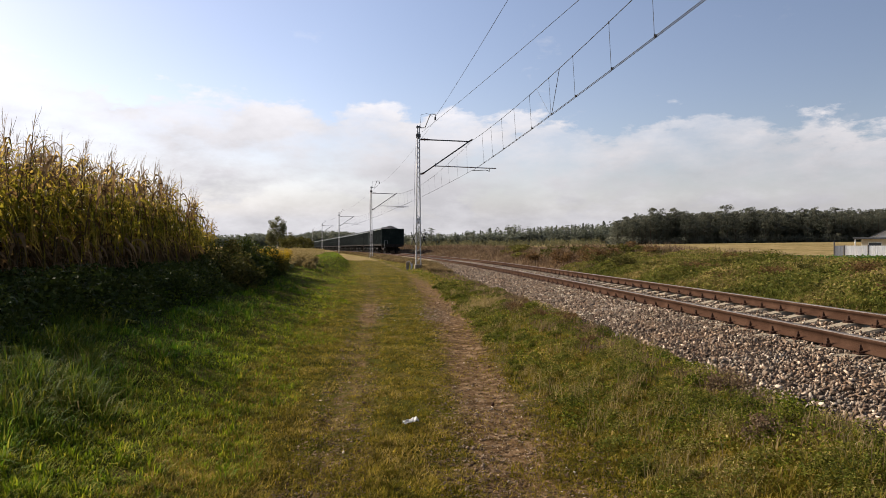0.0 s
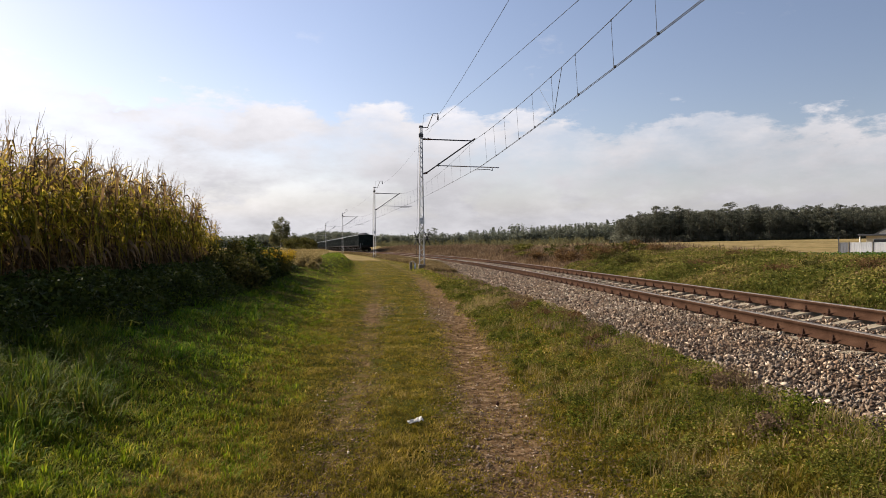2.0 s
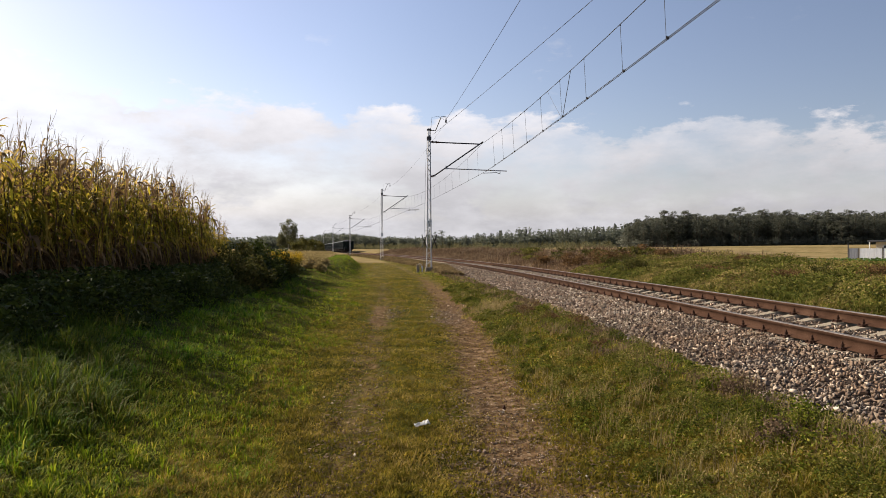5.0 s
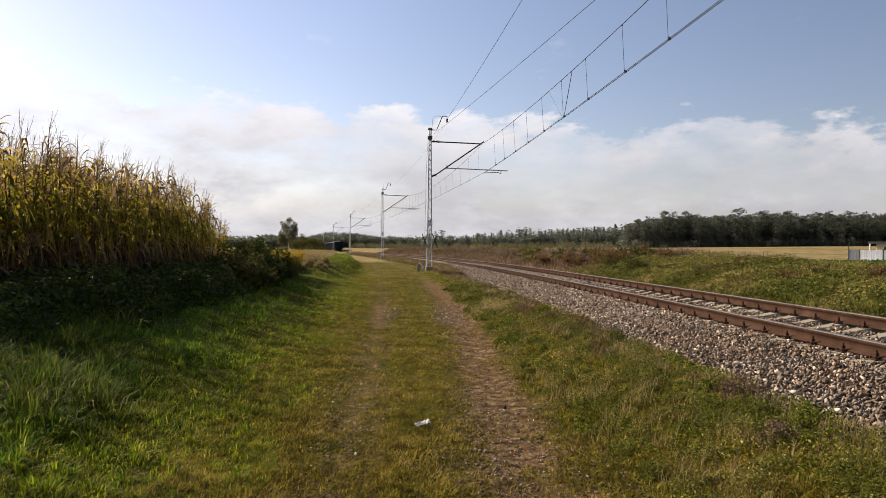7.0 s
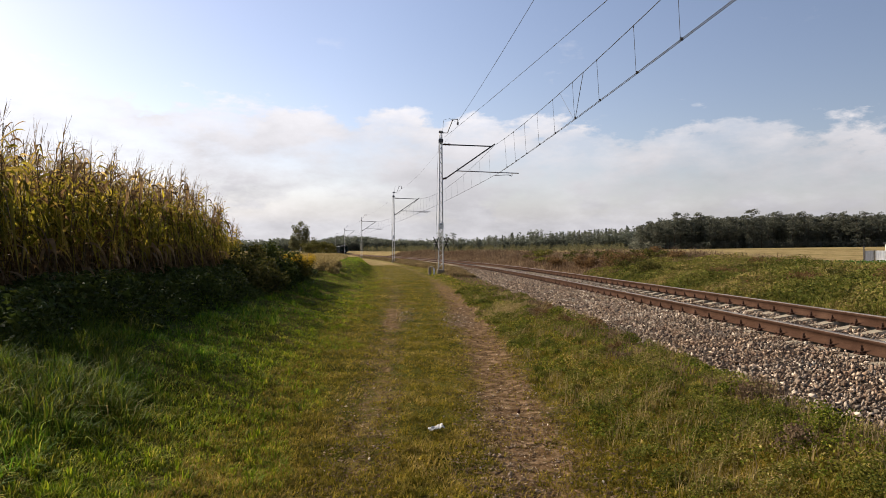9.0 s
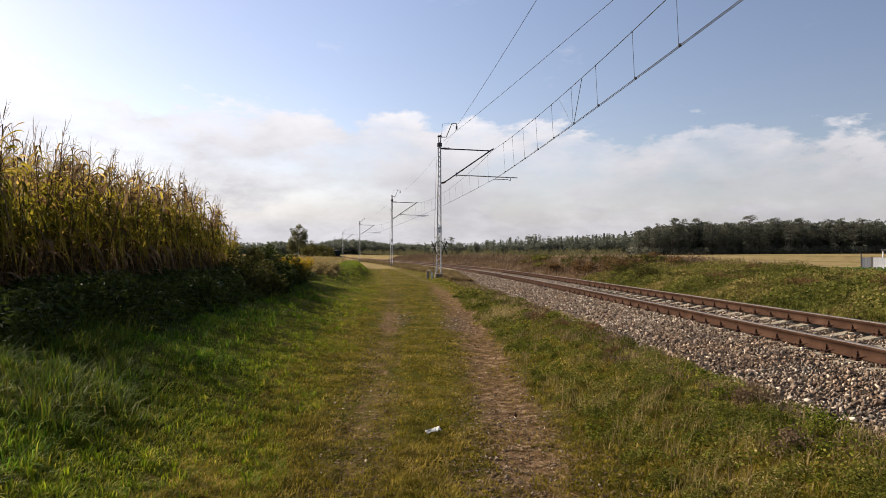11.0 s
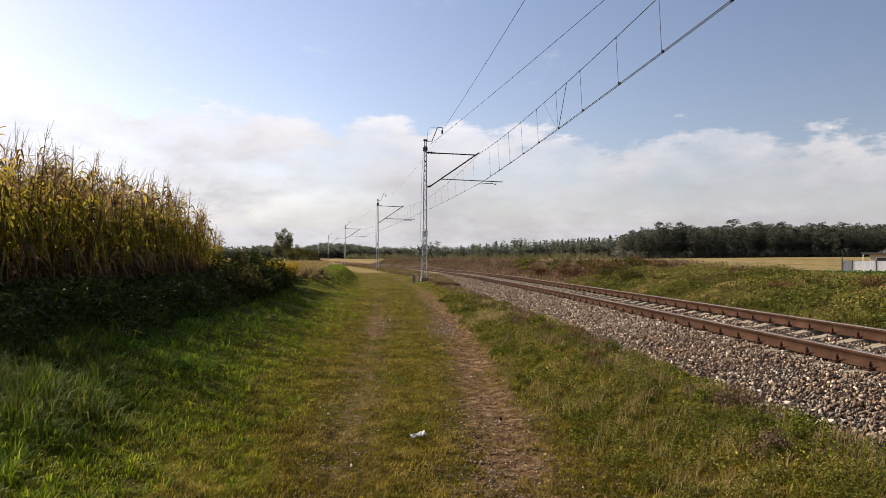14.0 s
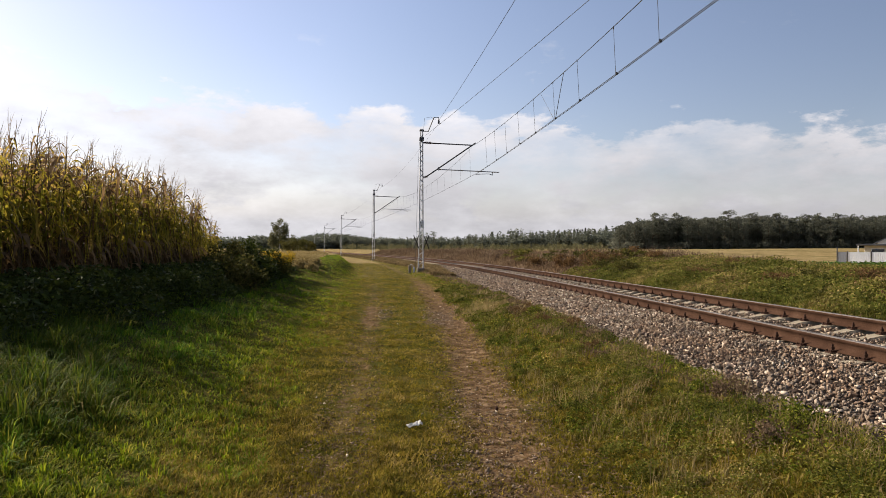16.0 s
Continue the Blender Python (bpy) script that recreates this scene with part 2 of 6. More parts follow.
def ground_material():
    """Soil, grass sward, tyre ruts and stubble, mixed by masks stored on the sheet."""
    m = material("ground_soil_and_sward", (0.1, 0.1, 0.05), 1.0, 0, 0.01)
    nt = m.node_tree
    n, l, b = nt.nodes, nt.links, nt.nodes["Principled BSDF"]
    tc = n.new("ShaderNodeTexCoord")

    def noise_fac(scale, detail=6):
        x = n.new("ShaderNodeTexNoise")
        x.inputs["Scale"].default_value, x.inputs["Detail"].default_value = scale, detail
        l.new(tc.outputs["Object"], x.inputs["Vector"])
        return x.outputs["Fac"]

    def mixed(fac, a, c):
        x = n.new("ShaderNodeMix")
        x.data_type = "RGBA"
        l.new(fac, x.inputs["Factor"])
        l.new(a, x.inputs[6])
        l.new(c, x.inputs[7])
        return x.outputs[2]

    def ramped(fac, stops):
        r = ramp_node(nt, stops)
        l.new(fac, r.inputs[0])
        return r.outputs[0]

    def mask(name, scale, spread=0.5):
        at = n.new("ShaderNodeAttribute")
        at.attribute_name = name
        ad = n.new("ShaderNodeMath")
        ad.operation = "MULTIPLY_ADD"
        l.new(noise_fac(scale, 8), ad.inputs[0])
        ad.inputs[1].default_value = spread * 2
        ad.inputs[2].default_value = -spread
        s = n.new("ShaderNodeMath")
        s.operation, s.use_clamp = "ADD", True
        l.new(at.outputs["Fac"], s.inputs[0])
        l.new(ad.outputs[0], s.inputs[1])
        mr = n.new("ShaderNodeMapRange")
        mr.interpolation_type = "SMOOTHSTEP"
        mr.inputs["From Min"].default_value, mr.inputs["From Max"].default_value = 0.3, 0.7
        l.new(s.outputs[0], mr.inputs["Value"])
        return mr.outputs[0]

    sward = ramped(noise_fac(1.6, 10), [(0.3, (0.026, 0.030, 0.005)), (0.5, (0.058, 0.054, 0.010)), (0.7, (0.110, 0.078, 0.027))])
    dirt = ramped(noise_fac(9, 10), [(0.3, (0.045, 0.027, 0.013)), (0.5, (0.105, 0.064, 0.032)), (0.7, (0.23, 0.155, 0.092))])
    stub = ramped(noise_fac(0.35, 9), [(0.3, (0.11, 0.085, 0.036)), (0.5, (0.20, 0.15, 0.068)), (0.7, (0.27, 0.205, 0.10))])
    # darker ground colour, mixed in by the lush mask
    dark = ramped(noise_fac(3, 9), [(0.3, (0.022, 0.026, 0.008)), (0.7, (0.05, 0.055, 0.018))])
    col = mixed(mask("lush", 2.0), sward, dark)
    col = mixed(mask("dirt", 5.0, 0.45), col, dirt)
    col = mixed(mask("stubble", 0.8, 0.25), col, stub)
    l.new(col, b.inputs["Base Color"])
    bp = n.new("ShaderNodeBump")
    bp.inputs["Strength"].default_value, bp.inputs["Distance"].default_value = 0.8, 0.03
    l.new(noise_fac(28, 6), bp.inputs["Height"])
    l.new(bp.outputs[0], b.inputs["Normal"])
    return m


MAT["ground"] = ground_material()
# bed coloured near black, painting in the shade of the gaps between stones
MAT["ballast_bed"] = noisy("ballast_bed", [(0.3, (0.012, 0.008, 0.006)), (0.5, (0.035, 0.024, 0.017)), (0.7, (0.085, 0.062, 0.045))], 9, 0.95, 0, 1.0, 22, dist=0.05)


def stone_material():
    m = material("granite_ballast", (0.3, 0.27, 0.25), 0.9, 0, 0.25)
    nt = m.node_tree
    n, l, b = nt.nodes, nt.links, nt.nodes["Principled BSDF"]
    geo, ob, no = n.new("ShaderNodeNewGeometry"), n.new("ShaderNodeObjectInfo"), n.new("ShaderNodeTexNoise")
    ad = n.new("ShaderNodeMath")
    ad.operation = "ADD"
    l.new(geo.outputs["Random Per Island"], ad.inputs[0])
    l.new(ob.outputs["Random"], ad.inputs[1])
    fr = n.new("ShaderNodeMath")
    fr.operation = "FRACT"
    l.new(ad.outputs[0], fr.inputs[0])
    r = ramp_node(nt, [(0.0, (0.040, 0.026, 0.019)), (0.22, (0.13, 0.088, 0.060)), (0.48, (0.26, 0.195, 0.140)), (0.70, (0.150, 0.125, 0.100)), (0.88, (0.33, 0.26, 0.195)), (1.0, (0.62, 0.54, 0.43))])
    l.new(fr.outputs[0], r.inputs[0])
    no.inputs["Scale"].default_value = 35
    mx = n.new("ShaderNodeMix")
    mx.data_type, mx.blend_type = "RGBA", "MULTIPLY"
    mx.inputs["Factor"].default_value = 0.2
    l.new(r.outputs[0], mx.inputs[6])
    l.new(no.outputs["Fac"], mx.inputs[7])
    drift, dm, tint = n.new("ShaderNodeTexNoise"), n.new("ShaderNodeMapRange"), n.new("ShaderNodeMix")
    tco = n.new("ShaderNodeNewGeometry")
    drift.inputs["Scale"].default_value, drift.inputs["Detail"].default_value = 1.6, 5
    l.new(tco.outputs["Position"], drift.inputs["Vector"])
    dm.inputs["From Min"].default_value, dm.inputs["From Max"].default_value = 0.38, 0.66
    l.new(drift.outputs["Fac"], dm.inputs["Value"])
    tint.data_type, tint.blend_type = "RGBA", "MULTIPLY"
    tint.inputs[7].default_value = (0.95, 0.84, 0.75, 1)
    l.new(dm.outputs[0], tint.inputs["Factor"])
    l.new(mx.outputs[2], tint.inputs[6])
    l.new(tint.outputs[2], b.inputs["Base Color"])
    return m


MAT["stone"] = stone_material()
G_LUSH = [(0.0, (0.034, 0.082, 0.006)), (0.35, (0.088, 0.172, 0.010)), (0.65, (0.178, 0.228, 0.016)), (1.0, (0.36, 0.30, 0.055))]
G_PATH = [(0.0, (0.058, 0.064, 0.006)), (0.35, (0.148, 0.124, 0.011)), (0.65, (0.242, 0.172, 0.024)), (1.0, (0.40, 0.29, 0.105))]
G_VERGE = [(0.0, (0.040, 0.056, 0.005)), (0.3, (0.115, 0.122, 0.009)), (0.6, (0.235, 0.175, 0.028)), (1.0, (0.47, 0.34, 0.16))]
MAT["g_lush"] = leafy("lush_meadow_grass", G_LUSH, 1.1, 0.5, weight=0.36)
# yellower copy of the meadow green, with sunlight put into the colour
MAT["g_mid"] = leafy("sunlit_tint_meadow_grass", [(0.0, (0.040, 0.078, 0.004)), (0.35, (0.112, 0.164, 0.007)), (0.65, (0.212, 0.226, 0.012)), (1.0, (0.45, 0.34, 0.060))], 1.2, 0.5, weight=0.36)
# deeper green of tall grass, with the tufts' own shade mixed into the colour
MAT["g_tall"] = leafy("shaded_tall_tussock_grass", [(0.0, (0.022, 0.044, 0.004)), (0.45, (0.066, 0.105, 0.009)), (0.82, (0.15, 0.145, 0.018)), (1.0, (0.42, 0.32, 0.13))], 1.5, 0.42, weight=0.45)
MAT["g_path"] = leafy("short_trodden_grass", G_PATH, 1.3, 0.5, weight=0.42)
MAT["g_verge"] = leafy("verge_weeds", G_VERGE, 1.6, 0.5, weight=0.4)
MAT["g_herb"] = leafy("creeping_herbs", [(0.0, (0.026, 0.046, 0.005)), (0.4, (0.100, 0.128, 0.012)), (0.7, (0.215, 0.200, 0.026)), (1.0, (0.50, 0.38, 0.14))], 1.6, 0.45, weight=0.42, tuft=13.0, deep=0.65)
MAT["russet"] = leafy("russet_bramble", [(0.0, (0.060, 0.040, 0.018)), (0.5, (0.15, 0.085, 0.035)), (1.0, (0.26, 0.17, 0.07))], 0.6, 0.4)
MAT["g_bank"] = leafy("bank_weeds", [(0.0, (0.036, 0.052, 0.009)), (0.35, (0.110, 0.120, 0.020)), (0.65, (0.205, 0.172, 0.042)), (1.0, (0.36, 0.25, 0.12))], 0.5, 0.4, tuft=2.6, deep=0.6)
MAT["g_straw"] = leafy("straw_field_grass", [(0.0, (0.12, 0.095, 0.030)), (0.4, (0.24, 0.18, 0.070)), (0.75, (0.34, 0.26, 0.115)), (1.0, (0.44, 0.35, 0.18))], 0.4, 0.42)
MAT["g_trackside"] = leafy("faded_trackside_grass", [(0.0, (0.075, 0.060, 0.022)), (0.4, (0.15, 0.105, 0.045)), (0.75, (0.25, 0.18, 0.085)), (1.0, (0.38, 0.29, 0.15))], 0.3, 0.4, tuft=1.5)
MAT["g_weed"] = leafy("leafy_weeds", [(0.0, (0.026, 0.036, 0.006)), (0.35, (0.085, 0.100, 0.013)), (0.7, (0.185, 0.165, 0.030)), (1.0, (0.44, 0.33, 0.15))], 1.6, 0.4, weight=0.45, tuft=12.0, deep=0.6)
MAT["g_dry"] = leafy("dry_brown_stalks", [(0.0, (0.075, 0.046, 0.028)), (0.5, (0.16, 0.105, 0.062)), (1.0, (0.34, 0.26, 0.16))], 0.25, 0.35)
MAT["corn_leaf"] = leafy("withering_maize_leaf", [(0.0, (0.060, 0.066, 0.007)), (0.28, (0.17, 0.155, 0.015)), (0.52, (0.36, 0.275, 0.032)), (0.75, (0.46, 0.30, 0.090)), (1.0, (0.70, 0.53, 0.26))], 0.9, 0.64, rough=0.5, spec=0.16, tuft=2.2, deep=0.45)
# brown of dead leaves, which also paints in the shade low in the maize
MAT["corn_dead"] = leafy("dead_maize_leaf", [(0.0, (0.050, 0.029, 0.013)), (0.5, (0.175, 0.105, 0.046)), (1.0, (0.40, 0.27, 0.14))], 0.9, 0.52, rough=0.55, spec=0.10, tuft=3.0)
MAT["corn_stalk"] = noisy("dry_maize_stalk", [(0.3, (0.045, 0.034, 0.014)), (0.7, (0.13, 0.095, 0.042))], 5, 0.85)
MAT["tassel"] = leafy("bleached_tassel", [(0.0, (0.13, 0.095, 0.055)), (1.0, (0.34, 0.26, 0.17))], 1.0, 0.3)
# nettle green lowered so its colour carries part of the maize's shade
MAT["nettle"] = leafy("shade_darkened_nettle_leaf", [(0.0, (0.015, 0.024, 0.004)), (0.5, (0.040, 0.055, 0.009)), (1.0, (0.090, 0.098, 0.018))], 0.8, 0.3, spec=0.12, tuft=2.5)
MAT["goldenrod"] = leafy("goldenrod_flower", [(0.0, (0.26, 0.17, 0.012)), (0.5, (0.46, 0.31, 0.020)), (1.0, (0.62, 0.45, 0.05))], 2, 0.4)
MAT["shrub"] = leafy("shrub_leaf", [(0.0, (0.035, 0.042, 0.010)), (0.5, (0.090, 0.085, 0.020)), (1.0, (0.18, 0.14, 0.04))], 0.5, 0.35)
MAT["birchleaf"] = leafy("birch_leaf", [(0.0, (0.075, 0.080, 0.035)), (0.5, (0.12, 0.12, 0.055)), (1.0, (0.19, 0.175, 0.085))], 0.6, 0.4)
# pine and far-wood greens are paled and greyed to stand for distance haze
MAT["pine"] = leafy("haze_paled_pine_needles", [(0.0, (0.066, 0.074, 0.056)), (0.5, (0.115, 0.120, 0.090)), (1.0, (0.165, 0.160, 0.115))], 0.12, 0.55, tuft=0.25, deep=0.3)
MAT["farwood"] = leafy("haze_paled_far_wood", [(0.0, (0.095, 0.108, 0.084)), (0.5, (0.135, 0.146, 0.108)), (1.0, (0.180, 0.182, 0.132))], 0.04, 0.42, tuft=0.15, deep=0.25)
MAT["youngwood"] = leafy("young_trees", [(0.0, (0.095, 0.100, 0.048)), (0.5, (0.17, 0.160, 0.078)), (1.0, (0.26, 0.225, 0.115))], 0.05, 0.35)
MAT["cabbage"] = leafy("field_crop_leaf", [(0.0, (0.035, 0.075, 0.012)), (0.5, (0.065, 0.12, 0.02)), (1.0, (0.12, 0.17, 0.05))], 0.4, 0.25)


# ---- small builders ----
def part(name, bm, mat, parent=None, label=""):
    me = bpy.data.meshes.new(name)
    bm.to_mesh(me)
    bm.free()
    me.materials.append(mat)
    ob = new(name, me)
    ob.parent = parent
    if label:
        ob["label"] = label
    return ob


def sheet(name, v, f, mat, parent=None, smooth=False):
    """One mesh object from arrays of corners and of faces that all have the same number of corners."""
    v, f = np.asarray(v, np.float32), np.asarray(f, np.int32)
    me = bpy.data.meshes.new(name)
    me.vertices.add(len(v))
    me.vertices.foreach_set("co", v.ravel())
    me.loops.add(f.size)
    me.loops.foreach_set("vertex_index", f.ravel())
    me.polygons.add(len(f))
    me.polygons.foreach_set("loop_start", np.arange(len(f), dtype=np.int32) * f.shape[1])
    if smooth:
        me.polygons.foreach_set("use_smooth", np.ones(len(f), dtype=bool))
    me.update(calc_edges=True)
    me.materials.append(mat)
    ob = new(name, me)
    ob.parent = parent
    return ob


def empty(name, m=None):
    ob = new(name)
    ob.empty_display_size = 0.2
    if m is not None:
        ob.matrix_basis = m
    return ob


def box(bm, x0, x1, y0, y1, z0, z1, bevel=0.0):
    r = bmesh.ops.create_cube(bm, size=1.0, matrix=Matrix.Translation(((x0 + x1) / 2, (y0 + y1) / 2, (z0 + z1) / 2)) @ Matrix.Diagonal((x1 - x0, y1 - y0, z1 - z0, 1)))
    if bevel:
        es = list({e for v in r["verts"] for e in v.link_edges})
        bmesh.ops.bevel(bm, geom=es, offset=bevel, segments=1, affect="EDGES")


def rod(bm, a, b, r0, r1=None, sides=6):
    """A round bar from a to b."""
    a, b = Vector(a), Vector(b)
    d = b - a
    m = Matrix.Translation((a + b) / 2) @ d.to_track_quat("Z", "Y").to_matrix().to_4x4()
    bmesh.ops.create_cone(bm, cap_ends=True, segments=sides, radius1=r0, radius2=r0 if r1 is None else r1, depth=d.length, matrix=m)


def tube(bm, pts, r, sides=5):
    """One bent round bar through pts."""
    pts = [Vector(p) for p in pts]
    rings = []
    for k, p in enumerate(pts):
        d = (pts[min(k + 1, len(pts) - 1)] - pts[max(k - 1, 0)]).normalized()
        a = d.cross(Vector((0, 1, 0)) if abs(d.y) < 0.8 else Vector((0, 0, 1))).normalized()
        b = d.cross(a)
        rings.append([bm.verts.new(p + (a * math.cos(t) + b * math.sin(t)) * r) for t in (2 * math.pi * q / sides for q in range(sides))])
    for ra, rb in zip(rings[:-1], rings[1:]):
        for q in range(sides):
            bm.faces.new((ra[q], ra[(q + 1) % sides], rb[(q + 1) % sides], rb[q]))
    bm.faces.new(rings[0])
    bm.faces.new(rings[-1])
    bmesh.ops.recalc_face_normals(bm, faces=bm.faces)


RNG = np.random.default_rng(7)


def blades(pos, height, width, lean, head=None):
    """Grass blades: arrays of corners and triangles."""
    n = len(pos)
    h = RNG.uniform(0, 2 * np.pi, n) if head is None else head
    side = np.stack([np.cos(h), np.sin(h), np.zeros(n)], 1) * width[:, None] * 0.5
    out = np.stack([-np.sin(h), np.cos(h), np.zeros(n)], 1)
    up = np.array([0, 0, 1.0])
    mid = pos + up * (height * 0.55)[:, None] + out * (lean * height * 0.3)[:, None]
    tip = pos + up * (height * np.clip(1 - 0.35 * lean, 0.3, 1))[:, None] + out * (lean * height)[:, None]
    v = np.stack([pos - side, pos + side, mid - side * 0.8, mid + side * 0.8, tip], 1).reshape(-1, 3)
    k = np.arange(n)[:, None] * 5
    f = np.concatenate([k + np.array([[0, 1, 3]]), k + np.array([[0, 3, 2]]), k + np.array([[2, 3, 4]])], 1).reshape(-1, 3)
    return v, f


def short_blades(pos, height, width, lean):
    """Close short sward: one tapering face a blade."""
    n = len(pos)
    h = RNG.uniform(0, 2 * np.pi, n)
    side = np.stack([np.cos(h), np.sin(h), np.zeros(n)], 1) * width[:, None] * 0.5
    tip = pos + np.stack([-np.sin(h) * lean * height, np.cos(h) * lean * height, height * np.clip(1 - 0.35 * lean, 0.3, 1)], 1)
    return np.stack([pos - side, pos + side, tip], 1).reshape(-1, 3), np.arange(3 * n).reshape(-1, 3)


def tufts(x, y, ground, r, each, spread, h0, h1, w0, w1):
    """Tufts of grass at x, y: blades that spread outwards from each root."""
    k = np.repeat(np.arange(len(x)), each)
    a, q = RNG.uniform(0, 2 * np.pi, len(k)), RNG.random(len(k))
    grow = RNG.uniform(0.55, 1.25, len(x))[k]
    px, py = x[k] + np.cos(a) * q * spread * grow, y[k] + np.sin(a) * q * spread * grow
    p = np.stack([px, py, ground(px, py) - 0.008], 1)
    h = RNG.uniform(h0, h1, len(k)) * grow * (1.1 - 0.35 * q)
    return blades(p, h, RNG.uniform(w0, w1, len(k)) * (1 + r[k] / 14), 0.25 + q * RNG.uniform(0.5, 1.9, len(k)), a - np.pi / 2 + RNG.normal(0, 0.5, len(k)))


def leaves(pos, size, flat=0.5, ratio=0.55):
    """Small kite-shaped leaves at pos, turned at random: corners and quads."""
    n = len(pos)
    d = RNG.normal(size=(n, 3))
    d[:, 2] *= flat
    d /= np.linalg.norm(d, axis=1)[:, None] + 1e-9
    e = np.cross(d, RNG.normal(size=(n, 3)))
    e /= np.linalg.norm(e, axis=1)[:, None] + 1e-9
    s = np.asarray(size) * np.ones(n)
    d, e = d * s[:, None], e * (s * ratio)[:, None]
    v = np.stack([pos - d * 0.5, pos + e * 0.5, pos + d * 0.5, pos - e * 0.5], 1).reshape(-1, 3)
    f = np.arange(4 * n).reshape(-1, 4)
    return v, f


def joined(chunks):
    vs, fs, k = [], [], 0
    for v, f in chunks:
        vs.append(v)
        fs.append(f + k)
        k += len(v)
    return np.concatenate(vs), np.concatenate(fs)


# ---- the line of the way and of the track, the lie of the land ----
TX0, TS0, TS1, TA, TB = 15.532, 0.1166, -0.2297, -156.81, 153.32


def smooth(a, b, x):
    t = np.clip((np.asarray(x, float) - a) / (b - a), 0, 1)
    return t * t * (3 - 2 * t)


def way_x(y):
    """The curve that the farm track, its verges and the banks follow."""
    y = np.asarray(y, float)
    span = TB - TA
    t = np.clip((y - TA) / span, 0, 1)
    return TX0 + TS0 * y + (TS1 - TS0) * (span * (t ** 3 - t ** 4 / 2) + np.maximum(y - TB, 0))


# the railway lies a little outside that curve and lower, most of all close by
_ty = np.arange(-160.0, 1300.0, 0.25)
_tk = 1.05 + 0.115 * (1 - smooth(20, 95, np.abs(_ty)))
_tx, _tz = _tk * way_x(_ty), 1.6 - _tk * (0.887 - 0.0008 * np.clip(_ty, -60, 400))
_ty = _ty * _tk
_tz -= 0.0034 * np.clip(_ty - 40, 0, 320)


def track_x(y):
    return np.interp(np.asarray(y, float), _ty, _tx)


def track_slope(y):
    return (track_x(np.asarray(y, float) + 0.5) - track_x(np.asarray(y, float) - 0.5))


def rail_z(y):
    return np.interp(np.asarray(y, float), _ty, _tz)


def on_track(y, u, z):
    """A point u metres right of the track's middle at y, z over the near railhead."""
    s = track_slope(y)
    w = np.sqrt(1 + s * s)
    return np.stack(np.broadcast_arrays(track_x(y) + u / w, y - u * s / w, rail_z(y) + z), -1)


def bumps(x, y, s):
    return (np.sin(x * 1.7 * s + 1.3 * np.sin(y * 1.1 * s)) + np.sin(y * 1.9 * s + 1.7 * np.sin(x * 0.9 * s + 2)) + np.sin((x + y) * 2.9 * s + 0.5) * 0.5) / 2.5


def rut_line(y):
    return -3.95 - 0.36 * smooth(17, 4, y)


def land(x, y):
    x, y = np.asarray(x, float), np.asarray(y, float)
    u = x - way_x(y)
    zp = 0.42 * smooth(-2, 44, y) + 0.0006 * np.clip(y - 44, 0, 300)
    zp = zp - (0.20 * smooth(24, 42, y) + 0.0028 * np.clip(y - 42, 0, 300)) * (1 - smooth(3, 12, u)) * smooth(-30, -9, u)
    left = 0.60 + 0.40 * smooth(18, 42, y)
    z = zp + (np.maximum(left, zp) - zp) * smooth(-6.3 - 0.2 * smooth(20, 30, y), -9.6 + 1.6 * smooth(22, 34, y), u)
    z += (np.maximum(0.33, zp - 0.02) - zp) * smooth(-3.9, -2.2, u)
    z = np.where(u > 0, np.maximum(0.33, zp - 0.02) + 0 * u, z)
    crest = 0.80 + 0.25 * smooth(19, 33, y)
    z += (crest - 0.35) * smooth(3.0, 8.0, u)
    z += (0.12 - crest) * smooth(10.5, 40, u) * (1 - smooth(150, 260, y)) + 2.6 * smooth(60, 330, u)
    z -= 0.04 * np.exp(-((u - rut_line(y)) / 0.28) ** 2) + 0.03 * np.exp(-((u + 5.68) / 0.22) ** 2)
    amp = smooth(2.6, 5.0, np.abs(u)) * 0.9 + 0.1
    z += 0.035 * bumps(x, y, 1.0) * amp * smooth(60, 20, np.abs(y)) + 0.012 * bumps(x, y, 4.3) * amp
    z -= 0.30 * smooth(3.1, 2.2, np.abs(x - track_x(y)))
    return z


# ---- ground ----
def graded(lo, hi, fine, grow):
    """Steps from 0 outwards, fine near 0 and growing."""
    a, s = [0.0], fine
    while a[-1] < hi:
        a.append(a[-1] + s)
        s *= grow
    b, s = [0.0], fine
    while b[-1] > lo:
        b.append(b[-1] - s)
        s *= grow
    return np.array(sorted(set(a + b)))


